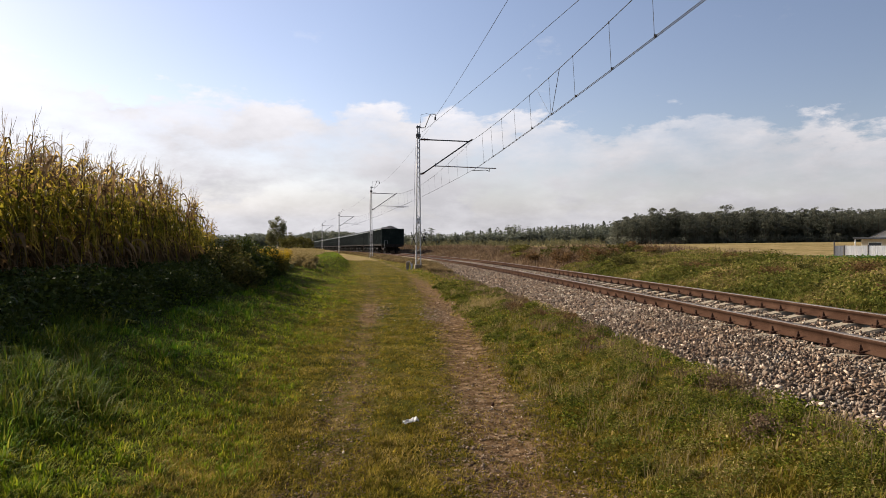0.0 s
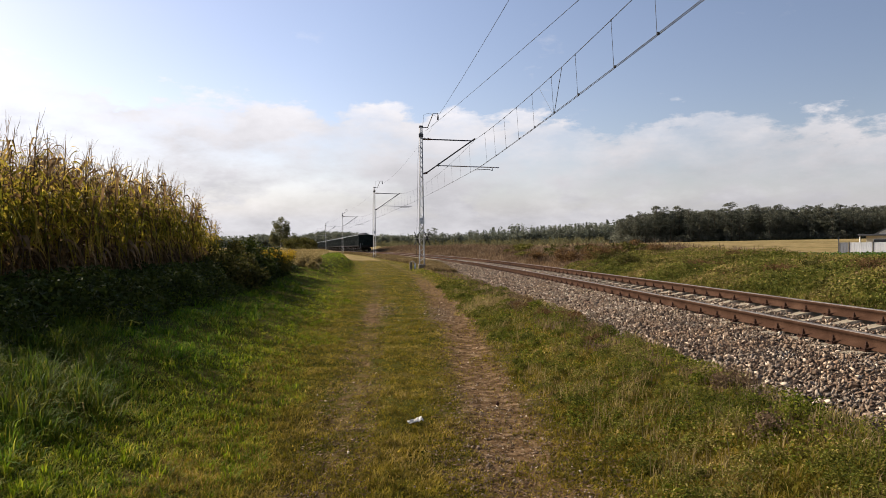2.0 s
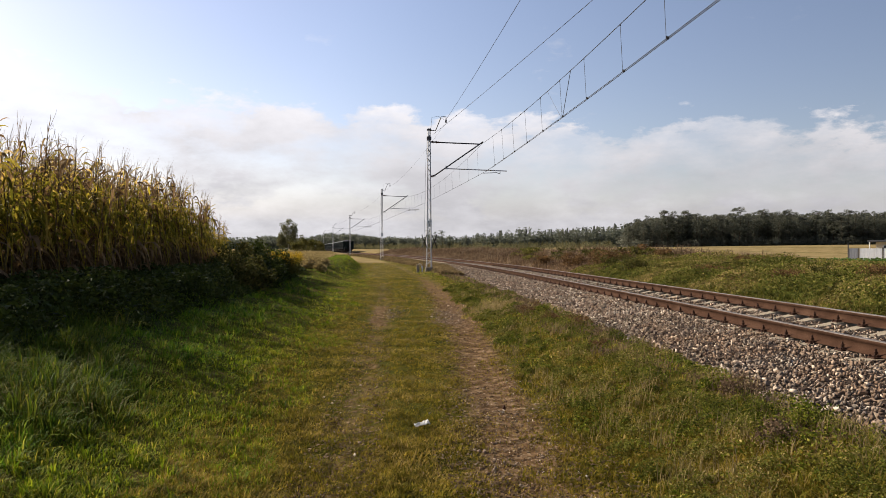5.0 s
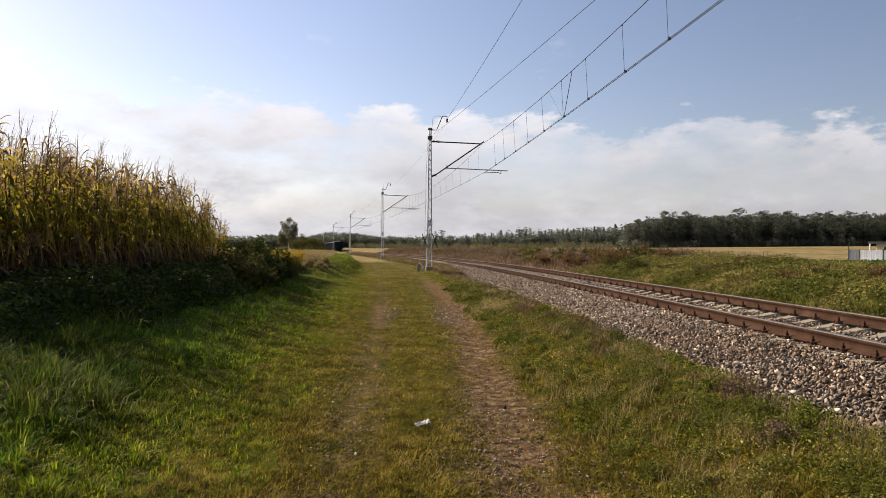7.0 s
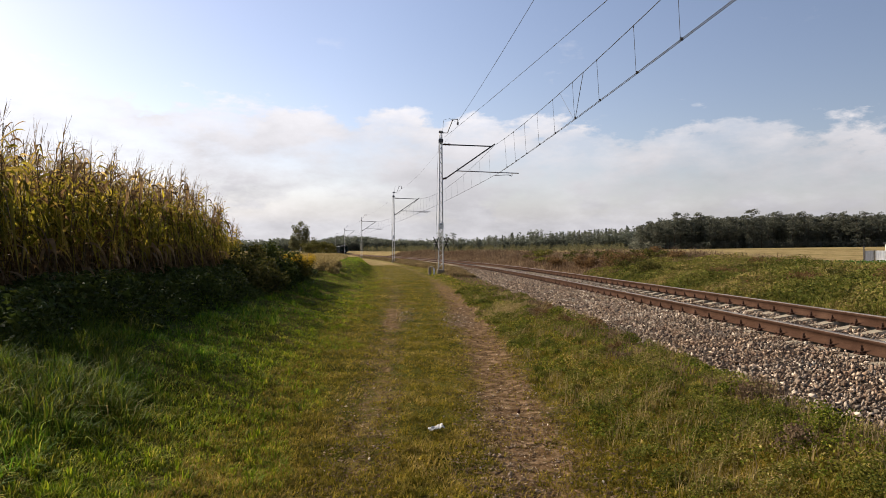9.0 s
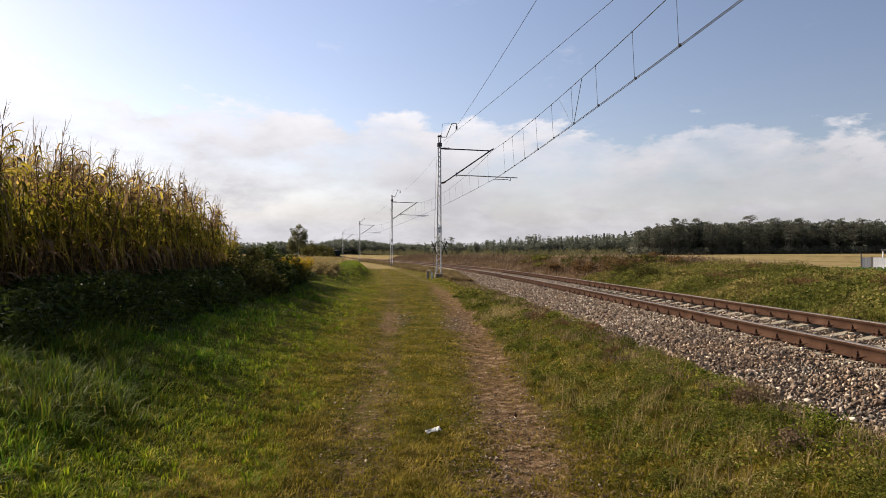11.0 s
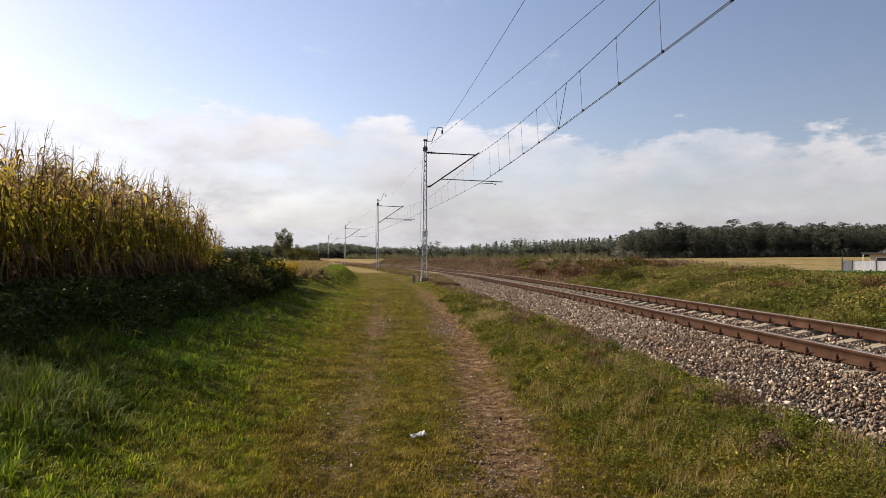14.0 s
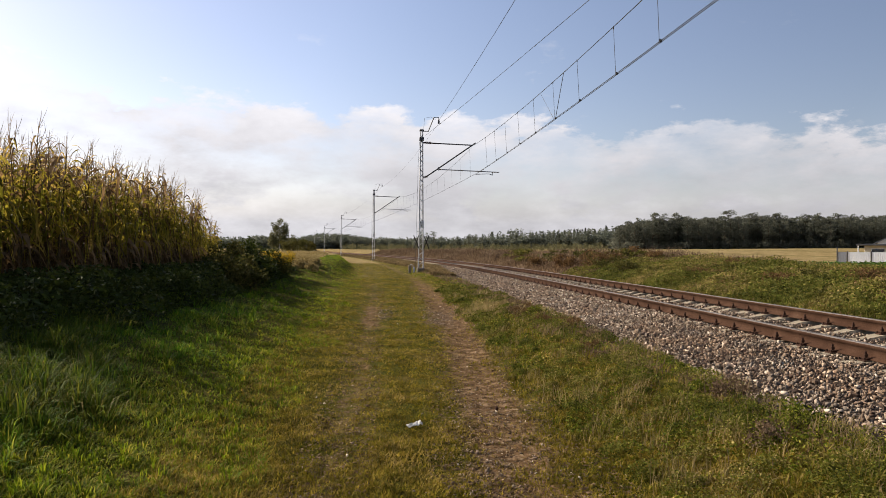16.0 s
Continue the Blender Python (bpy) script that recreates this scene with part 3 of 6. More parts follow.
def make_ground():
    us = graded(-2600, 2600, 0.17, 1.028)
    us = np.unique(np.concatenate([us - 4.7]))
    ys = graded(-400, 3200, 0.19, 1.022) + 5.0
    yy, uu = np.meshgrid(ys, us, indexing="ij")
    xx = way_x(yy) + uu
    zz = land(xx, yy)
    v = np.stack([xx, yy, zz], -1).reshape(-1, 3)
    nu = len(us)
    i = np.arange(len(ys) - 1)[:, None] * nu + np.arange(nu - 1)[None, :]
    f = np.stack([i, i + 1, i + nu + 1, i + nu], -1).reshape(-1, 4)
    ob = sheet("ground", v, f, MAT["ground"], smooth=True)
    u, y = uu.ravel(), yy.ravel()
    rut = np.maximum(np.exp(-((u - rut_line(y)) / 0.44) ** 2) * 0.88, np.exp(-((u + 5.68) / 0.26) ** 2) * 0.50)
    rut = rut * (1 - 0.45 * smooth(20, 34, y)) + 0.5 * rut * smooth(12.8, 14.2, y) * smooth(18.2, 16.6, y)
    rut = np.maximum(rut, 0.95 * smooth(3.5, 3.0, np.abs(xx - track_x(yy)).ravel()))
    rut = np.maximum(rut, 0.72 * smooth(26, 33, y) * smooth(170, 120, y) * smooth(2.2, 2.8, u) * smooth(9.0, 6.5, u))
    # darker ground towards the maize, and weaker in the field strips
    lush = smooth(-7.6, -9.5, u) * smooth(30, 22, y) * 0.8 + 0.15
    strips = sum(smooth(a, a + 3, u) * smooth(b, b - 3, u) for a, b in ((70, 80), (104, 120), (150, 176), (214, 226), (246, 272)))
    lush = np.maximum(lush, 0.36 * strips)
    stub = smooth(-8.2, -10, u) * smooth(26, 40, y) * 0.75
    bands = 1 - 0.35 * strips
    stub = np.maximum(stub, 0.72 * smooth(48, 80, y) * smooth(-2.6, -4.0, u))
    stub = np.maximum(stub, 0.66 * smooth(60, 110, y) * smooth(2.5, 5.0, u) * smooth(70, 45, u))
    stub = np.maximum(stub, 0.40 * smooth(20, 36, y) * smooth(-8.0, -6.5, u) * smooth(-2.0, -2.6, u))
    stub = np.maximum(stub, 0.85 * smooth(30, 48, u) * smooth(330, 318, u) * bands)
    for name, arr in (("dirt", rut), ("lush", lush), ("stubble", stub)):
        at = ob.data.attributes.new(name, "FLOAT", "POINT")
        at.data.foreach_set("value", arr.astype(np.float32))
    tagged(ob, "grassy farmland with a worn track, banks and stubble", "ground", kind="structure")


make_ground()


# ---- railway track ----
CANT = 0.072
SLEEPER_AT = 0.005


BED = [(-3.9, -0.66), (-3.35, -0.40), (-2.9, -0.315), (-2.3, -0.262), (-1.75, -0.225), (-1.4, -0.205), (-0.85, -0.21), (0, -0.185), (0.85, -0.165), (1.4, -0.145), (1.8, -0.18), (2.4, -0.45), (2.9, -0.70)]


def make_ballast():
    ys = np.concatenate([np.arange(-14, 60, 0.5), np.arange(60, 420, 4.0)])
    prof = BED
    rows = []
    for u, z in prof:
        p = on_track(ys, u, z)
        p[:, 2] += 0.015 * bumps(p[:, 0], p[:, 1], 3.0)
        rows.append(p)
    v = np.stack(rows, 1)
    n = len(prof)
    i = np.arange(len(ys) - 1)[:, None] * n + np.arange(n - 1)[None, :]
    f = np.stack([i, i + 1, i + n + 1, i + n], -1).reshape(-1, 4)
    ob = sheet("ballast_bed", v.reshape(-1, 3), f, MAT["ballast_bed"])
    return tagged(ob, "crushed granite ballast bed, darkened for the shade between stones", "ballast", kind="structure")


ballast = make_ballast()


def stone_shape(seed):
    """A broken, angular stone about 1 across."""
    bm = bmesh.new()
    r = random.Random(seed)
    d = (r.uniform(0.95, 1.35), r.uniform(0.6, 0.95), r.uniform(0.42, 0.75))
    for _ in range(8):
        v = Vector((r.gauss(0, 1), r.gauss(0, 1), r.gauss(0, 1))).normalized() * r.uniform(0.42, 0.58)
        bm.verts.new([a * b for a, b in zip(v, d)])
    hull = bmesh.ops.convex_hull(bm, input=bm.verts)
    bmesh.ops.delete(bm, geom=[g for g in hull["geom_interior"] if isinstance(g, bmesh.types.BMVert)], context="VERTS")
    bmesh.ops.triangulate(bm, faces=bm.faces)
    bm.verts.index_update()
    v = np.array([tuple(a.co) for a in bm.verts])
    f = np.array([[a.index for a in q.verts] for q in bm.faces])
    bm.free()
    return v, f


STONES = [stone_shape(40 + k) for k in range(10)]
OCTA = (np.array([(0.55, 0, 0), (-0.5, 0.08, 0), (0.05, 0.42, 0), (0, -0.45, 0.05), (0.06, 0, 0.34), (0, 0, -0.3)]),
        np.array([(0, 2, 4), (2, 1, 4), (1, 3, 4), (3, 0, 4), (2, 0, 5), (1, 2, 5), (3, 1, 5), (0, 3, 5)]))


def turned(n):
    q = RNG.normal(size=(n, 4))
    q /= np.linalg.norm(q, axis=1)[:, None]
    w, x, y, z = q.T
    return np.stack([np.stack([1 - 2 * (y * y + z * z), 2 * (x * y - z * w), 2 * (x * z + y * w)], 1),
                     np.stack([2 * (x * y + z * w), 1 - 2 * (x * x + z * z), 2 * (y * z - x * w)], 1),
                     np.stack([2 * (x * z - y * w), 2 * (y * z + x * w), 1 - 2 * (x * x + y * y)], 1)], 1)


def scattered(shapes, pos, size):
    chunks, which = [], RNG.integers(0, len(shapes), len(pos))
    for k, (sv, sf) in enumerate(shapes):
        p, s = pos[which == k], size[which == k]
        if len(p) == 0:
            continue
        m = turned(len(p))
        v = np.einsum("nij,vj->nvi", m, sv) * s[:, None, None] + p[:, None, :]
        f = sf[None] + (np.arange(len(p)) * len(sv))[:, None, None]
        chunks.append((v.reshape(-1, 3), f.reshape(-1, sf.shape[1])))
    return joined(chunks)


def bed_height(u):
    return np.interp(u, [a for a, _ in BED], [b for _, b in BED])


def ballast_places(n, y0, y1, u0, u1, power=1.0):
    y = y0 + (y1 - y0) * RNG.random(n) ** power
    u = RNG.uniform(u0, u1, n)
    # stones lie mostly off the sleepers
    off = np.abs((((y - SLEEPER_AT) / 0.6 + 0.5) % 1.0) - 0.5) * 0.6
    keep = (np.abs(u) > 1.25) | (off > 0.080) | (RNG.random(n) < np.where(np.abs(u) > 1.0, 0.5, 0.04))
    keep &= np.abs(np.abs(u) - 0.757) > 0.085
    y, u = y[keep], u[keep]
    return on_track(y, u, bed_height(u) + RNG.uniform(-0.026, 0.028, len(u)) + np.where(np.abs(u) < 1.3, 0.006, 0.0))


def make_ballast_stones():
    near = np.concatenate([ballast_places(24000, 3.5, 13, -3.45, -0.85), ballast_places(10000, 5, 14, -0.8, 1.9)])
    ob = sheet("ballast_stones", *scattered(STONES, near, RNG.uniform(0.030, 0.066, len(near)) * RNG.uniform(0.6, 1.35, len(near))), MAT["stone"], ballast)
    tagged(ob, kind="stuff")
    far = np.concatenate([ballast_places(8000, -14, 3.6, -3.4, 2.0), ballast_places(25000, 13, 50, -3.4, -0.85, 1.5), ballast_places(9000, 13, 50, -0.8, 1.9, 1.5)])
    ob = sheet("ballast_stones", *scattered([OCTA], far, RNG.uniform(0.042, 0.088, len(far))), MAT["stone"], ballast)
    tagged(ob, kind="stuff")
    # larger single stones on the shoulder next to the footpath
    meshes = []
    for k, (sv, sf) in enumerate(STONES):
        me = bpy.data.meshes.new("stone")
        me.from_pydata([tuple(a) for a in sv], [], [tuple(int(j) for j in a) for a in sf])
        me.materials.append(MAT["stone"])
        meshes.append(me)
    spots = ballast_places(300, 4.0, 11, -3.4, -1.5)
    for k, p in enumerate(spots):
        ob = new("stone", meshes[k % len(meshes)])
        ob.parent = ballast
        s = random.uniform(0.055, 0.095)
        ob.matrix_basis = pose(p[0], p[1], p[2] + 0.012, random.uniform(0, 360), random.uniform(0, 360), random.uniform(0, 360)) @ Matrix.Diagonal((s, s, s, 1))


RAIL_PROFILE = [(-0.036, -0.010), (-0.028, 0.0), (0.028, 0.0), (0.036, -0.010), (0.036, -0.040), (0.010, -0.055), (0.009, -0.130), (0.070, -0.160), (0.070, -0.172),
                (-0.070, -0.172), (-0.070, -0.160), (-0.009, -0.130), (-0.010, -0.055), (-0.036, -0.040)]
track = tagged(empty("railway_track"), "single railway track with rusty rails on concrete sleepers", "railway track", kind="structure")


def make_rail(u, lift):
    ys = np.concatenate([np.arange(-30, 60, 1.0), np.arange(60, 520, 4.0)])
    v = np.stack([on_track(ys, u + a, b + lift) for a, b in RAIL_PROFILE], 1)
    n = len(RAIL_PROFILE)
    i = np.arange(len(ys) - 1)[:, None] * n
    j = np.arange(n)
    f = np.stack([i + j, i + (j + 1) % n, i + n + (j + 1) % n, i + n + j], -1).reshape(-1, 4)
    ob = sheet("rail", v.reshape(-1, 3), f[:, ::-1], MAT["rust"], track)
    ob.data.materials.append(MAT["polish"])
    idx = np.zeros(len(f), np.int32)
    idx.reshape(-1, n)[:, 0:3] = 1
    ob.data.polygons.foreach_set("material_index", idx)
    ob["label"] = "rusty steel rail with a bright worn head"


make_rail(-0.7535, 0.0)
make_rail(0.7535, CANT)


def sleeper_shape():
    """Prestressed sleeper: level rail seats, a lower waist, chamfered edges."""
    bm = bmesh.new()
    rings = []
    for x, top, half in ((-1.3, -0.045, 0.105), (-1.27, -0.022, 0.118), (-1.0, 0.0, 0.122), (-0.62, 0.0, 0.122), (-0.38, -0.040, 0.108), (0, -0.052, 0.102), (0.38, -0.040, 0.108), (0.62, 0.0, 0.122), (1.0, 0.0, 0.122), (1.27, -0.022, 0.118), (1.3, -0.045, 0.105)):
        w = half * 0.84
        rings.append([bm.verts.new((x, y, z)) for y, z in ((-half * 1.1, -0.22), (-half, top - 0.03), (-w, top), (w, top), (half, top - 0.03), (half * 1.1, -0.22))])
    for ra, rb in zip(rings[:-1], rings[1:]):
        for q in range(6):
            bm.faces.new((ra[q], ra[(q + 1) % 6], rb[(q + 1) % 6], rb[q]))
    bm.faces.new(rings[0])
    bm.faces.new(rings[-1])
    bmesh.ops.recalc_face_normals(bm, faces=bm.faces)
    return bm


def fastening_shape():
    """A ribbed plate, a clip and a bolt with its nut beside the rail's foot."""
    bm = bmesh.new()
    box(bm, -0.06, 0.06, -0.065, 0.065, 0.0, 0.014, 0.004)
    box(bm, -0.045, 0.02, -0.04, 0.04, 0.014, 0.034, 0.006)
    rod(bm, (-0.005, 0, 0.03), (-0.005, 0, 0.105), 0.012, sides=6)
    rod(bm, (-0.005, 0, 0.045), (-0.005, 0, 0.072), 0.022, sides=6)
    rod(bm, (0.040, 0.045, 0.01), (0.040, 0.045, 0.040), 0.012, sides=6)
    rod(bm, (0.040, -0.045, 0.01), (0.040, -0.045, 0.040), 0.012, sides=6)
    return bm


def make_sleepers():
    def mesh_of(name, bm, mat):
        me = bpy.data.meshes.new(name)
        bm.to_mesh(me)
        bm.free()
        me.materials.append(mat)
        return me
    sl, fa = mesh_of("sleeper", sleeper_shape(), MAT["concrete"]), mesh_of("rail_fastening", fastening_shape(), MAT["fastener"])
    tilt = math.degrees(math.atan(CANT / 1.507))
    for k in range(-8, 93):
        y = k * 0.6 + SLEEPER_AT
        s = float(track_slope(y))
        p = on_track(np.array([y]), 0.0, 0.5 * CANT - 0.176)[0]
        ob = new("sleeper", sl)
        ob.parent = track
        ob.matrix_basis = pose(p[0], p[1], p[2], 0, -tilt, -math.degrees(math.atan(s)) + random.uniform(-0.5, 0.5))
        if y < 45:
            for u, turn in ((-0.7535 - 0.095, 180), (-0.7535 + 0.095, 0), (0.7535 - 0.095, 180), (0.7535 + 0.095, 0)):
                q = new("rail_fastening", fa)
                q.parent = ob
                q.matrix_basis = pose(u, 0, 0.001, 0, 0, turn)
    chunks = []
    bx = np.array([(x, y, z) for x in (-1.3, 1.3) for y in (-0.12, 0.12) for z in (-0.05, 0)])
    fx = np.array([(0, 1, 3, 2), (4, 6, 7, 5), (0, 4, 5, 1), (2, 3, 7, 6), (1, 5, 7, 3), (0, 2, 6, 4)])
    for y in np.arange(55.5, 300, 0.6):
        s = float(track_slope(y))
        a = -math.atan(s)
        p = on_track(np.array([y]), 0.0, 0.5 * CANT - 0.176)[0]
        r = np.array([[math.cos(a), -math.sin(a), 0], [math.sin(a), math.cos(a), 0], [0, 0, 1]])
        chunks.append((bx @ r.T + p, fx))
    tagged(sheet("far_sleepers", *joined(chunks), MAT["concrete"], track), kind="stuff")


# ---- masts and wires ----
MASTS = [(5.0, -13.0), (-1.42, 40.0), (-8.67, 84.0), (-21.67, 145.0), (-37.03, 213.0), (-56.3, 300.0)]


def mast_height(x, y):
    """Level from which the masts' fittings are set out; the feet stand lower, on the ground."""
    return 0.42 * float(smooth(-2, 44, y)) + 0.0006 * max(y - 44, 0) + (0.22 if abs(y - 84.0) < 1 else 0.0)


def make_mast(x, y, detailed, crossed):
    zb = mast_height(x, y)
    s = float(track_slope(y))
    root = tagged(empty("catenary_mast", pose(x, y, zb, 0, 0, math.degrees(math.atan(-s)))), "grey lattice steel catenary mast on a concrete footing", "catenary mast", "masts along the track")
    top, foot = 8.1, float(land(x, y)) - zb
    bm = bmesh.new()
    box(bm, -0.22, 0.22, -0.24, 0.24, foot - 0.5, foot + 0.24, 0.03)
    part("footing", bm, MAT["concrete"], root, "cracked concrete footing")
    half = lambda z: 0.165 - 0.085 * z / top
    for side in (-1, 1):
        bm = bmesh.new()
        vs = []
        for z in (foot + 0.22, top):
            h = half(z)
            a, b = side * h, side * (h - 0.055)
            vs.append([bm.verts.new((a, -0.085, z)), bm.verts.new((a, 0.085, z)), bm.verts.new((b, 0.085, z)), bm.verts.new((b, -0.085, z))])
        for k in range(4):
            bm.faces.new((vs[0][k], vs[0][(k + 1) % 4], vs[1][(k + 1) % 4], vs[1][k]))
        bm.faces.new(vs[1])
        bmesh.ops.recalc_face_normals(bm, faces=bm.faces)
        part("leg", bm, MAT["galv"], root)
    zs = np.linspace(foot + 0.35, top - 0.3, 28 if detailed else 14)
    for face in (-0.078, 0.078):
        bm = bmesh.new()
        for k in range(len(zs) - 1):
            sg = 1 if k % 2 else -1
            rod(bm, (sg * half(zs[k]), face, zs[k]), (-sg * half(zs[k + 1]), face, zs[k + 1]), 0.016, sides=4)
        part("lattice", bm, MAT["galv"], root)
    for za, zb_, w in ((7.42, 7.62, 0.13), (7.98, 8.06, 0.12)):
        bm = bmesh.new()
        box(bm, -w, w, -0.11, 0.11, za, zb_, 0.015)
        part("clamp_band", bm, MAT["darksteel"], root)
    # bracket arm over the track
    bm = bmesh.new()
    rod(bm, (0.10, 0, 7.32), (0.62, 0, 7.30), 0.042, sides=8)
    for k in range(5):
        rod(bm, (0.18 + 0.08 * k, 0, 7.318), (0.21 + 0.08 * k, 0, 7.317), 0.075, sides=8)
    part("insulator", bm, MAT["porcelain"], root, "ribbed brown insulator")
    bm = bmesh.new()
    rod(bm, (0.10, 0, 5.32), (0.32, 0, 5.38), 0.042, sides=8)
    for k in range(4):
        rod(bm, (0.15 + 0.06 * k, 0, 5.335 + 0.016 * k), (0.17 + 0.06 * k, 0, 5.34 + 0.016 * k), 0.07, sides=8)
    part("insulator", bm, MAT["porcelain"], root, "ribbed brown insulator")
    bm = bmesh.new()
    rod(bm, (0.6, 0, 7.30), (2.95, 0, 7.24), 0.036, sides=8)
    part("top_tie", bm, MAT["darksteel"], root)
    bm = bmesh.new()
    rod(bm, (0.30, 0, 5.375), (3.15, 0, 7.38), 0.040, sides=8)
    part("strut", bm, MAT["darksteel"], root)
    bm = bmesh.new()
    rod(bm, (0.98, 0, 5.80), (4.55, 0, 5.70), 0.030, sides=8)
    rod(bm, (0.98, 0, 5.72), (0.98, 0, 5.95), 0.025, sides=6)
    rod(bm, (4.15, 0, 5.72), (4.15, 0, 5.52), 0.022, sides=6)
    part("registration_tube", bm, MAT["galv"], root)
    bm = bmesh.new()
    rod(bm, (4.15, 0, 5.53), (3.95, 0, 5.60), 0.018, sides=6)
    rod(bm, (3.95, 0, 5.60), (3.15, 0, 5.56), 0.018, sides=6)
    part("steady_arm", bm, MAT["darksteel"], root)
    # wire bracket on the mast's head
    bm = bmesh.new()
    tube(bm, [(0.05, 0, 7.98), (0.38, 0, 7.98), (0.70, 0, 8.78), (0.98, 0, 8.78), (0.98, 0, 8.60)], 0.03, 6)
    rod(bm, (0.98, 0, 8.62), (0.98, 0, 8.44), 0.055, sides=8)
    part("head_bracket", bm, MAT["darksteel"], root)
    if detailed:
        bm = bmesh.new()
        tube(bm, [(-0.12, -0.10, 7.4), (-0.20, -0.12, 6.0), (-0.26, -0.12, 3.0), (-0.34, -0.12, foot + 0.1)], 0.007, 5)
        part("earth_cable", bm, MAT["wire"], root)
        bm = bmesh.new()
        tube(bm, [(0.10, -0.05, 8.05), (0.16, -0.05, 8.72), (0.50, -0.05, 8.80), (0.85, -0.05, 8.62)], 0.008, 4)
        part("earth_cable", bm, MAT["wire"], root)
        bm = bmesh.new()
        box(bm, -0.15, 0.15, -0.135, -0.12, 2.42, 2.80, 0.004)
        plate = part("number_plate", bm, MAT["white"], root, "pale weathered number plate")
        for z0, z1, xa in ((2.67, 2.75, -0.06), (2.67, 2.75, 0.03), (2.49, 2.57, -0.015)):
            bm = bmesh.new()
            box(bm, xa, xa + 0.03, -0.145, -0.137, z0, z1)
            part("lettering", bm, MAT["black"], plate)
    if crossed:
        for cx in (-0.28, 0.30):
            bm = bmesh.new()
            for sg in (-1, 1):
                rod(bm, (cx - 0.15 * sg, -0.13, 1.22), (cx + 0.15 * sg, -0.13, 1.98), 0.026, sides=4)
            part("cross_board", bm, MAT["black"], root, "black crossed warning bars")
        bm = bmesh.new()
        rod(bm, (-0.45, -0.11, 1.6), (0.45, -0.11, 1.6), 0.014, sides=5)
        part("cross_rail", bm, MAT["galv"], root)
    return root


for k, (mx_, my_) in enumerate(MASTS[1:]):
    make_mast(mx_, my_, k < 2, k == 0)


def make_equipment_box():
    root = tagged(empty("trackside_post", pose(-1.95, 39.6, float(land(-1.95, 39.6)))), "pale concrete cable posts beside the mast", "trackside post")
    bm = bmesh.new()
    box(bm, -0.16, 0.0, -0.10, 0.10, -0.2, 0.46, 0.02)
    part("cabinet", bm, MAT["concrete"], root)
    bm = bmesh.new()
    rod(bm, (0.16, -0.05, -0.2), (0.16, -0.05, 0.36), 0.05, sides=8)
    part("marker_post", bm, MAT["white"], root, "white painted marker post")
    bm = bmesh.new()
    tube(bm, [(-0.06, 0, 0.40), (-0.02, 0, 0.50), (0.10, 0, 0.44), (0.14, 0, 0.10)], 0.02, 6)
    part("pipe", bm, MAT["galv"], root)


make_equipment_box()


def strand(name, pts, r, label, category="overhead wire", parent=None):
    bm = bmesh.new()
    tube(bm, pts, r, 5)
    ob = part(name, bm, MAT["wire"], parent)
    if parent is None:
        tagged(ob, label, category)
    return ob


def span_points(a, b, sag, n=14):
    t = np.linspace(0, 1, n)
    a, b = np.array(a), np.array(b)
    p = a + (b - a) * t[:, None]
    p[:, 2] -= sag * 4 * t * (1 - t)
    return p


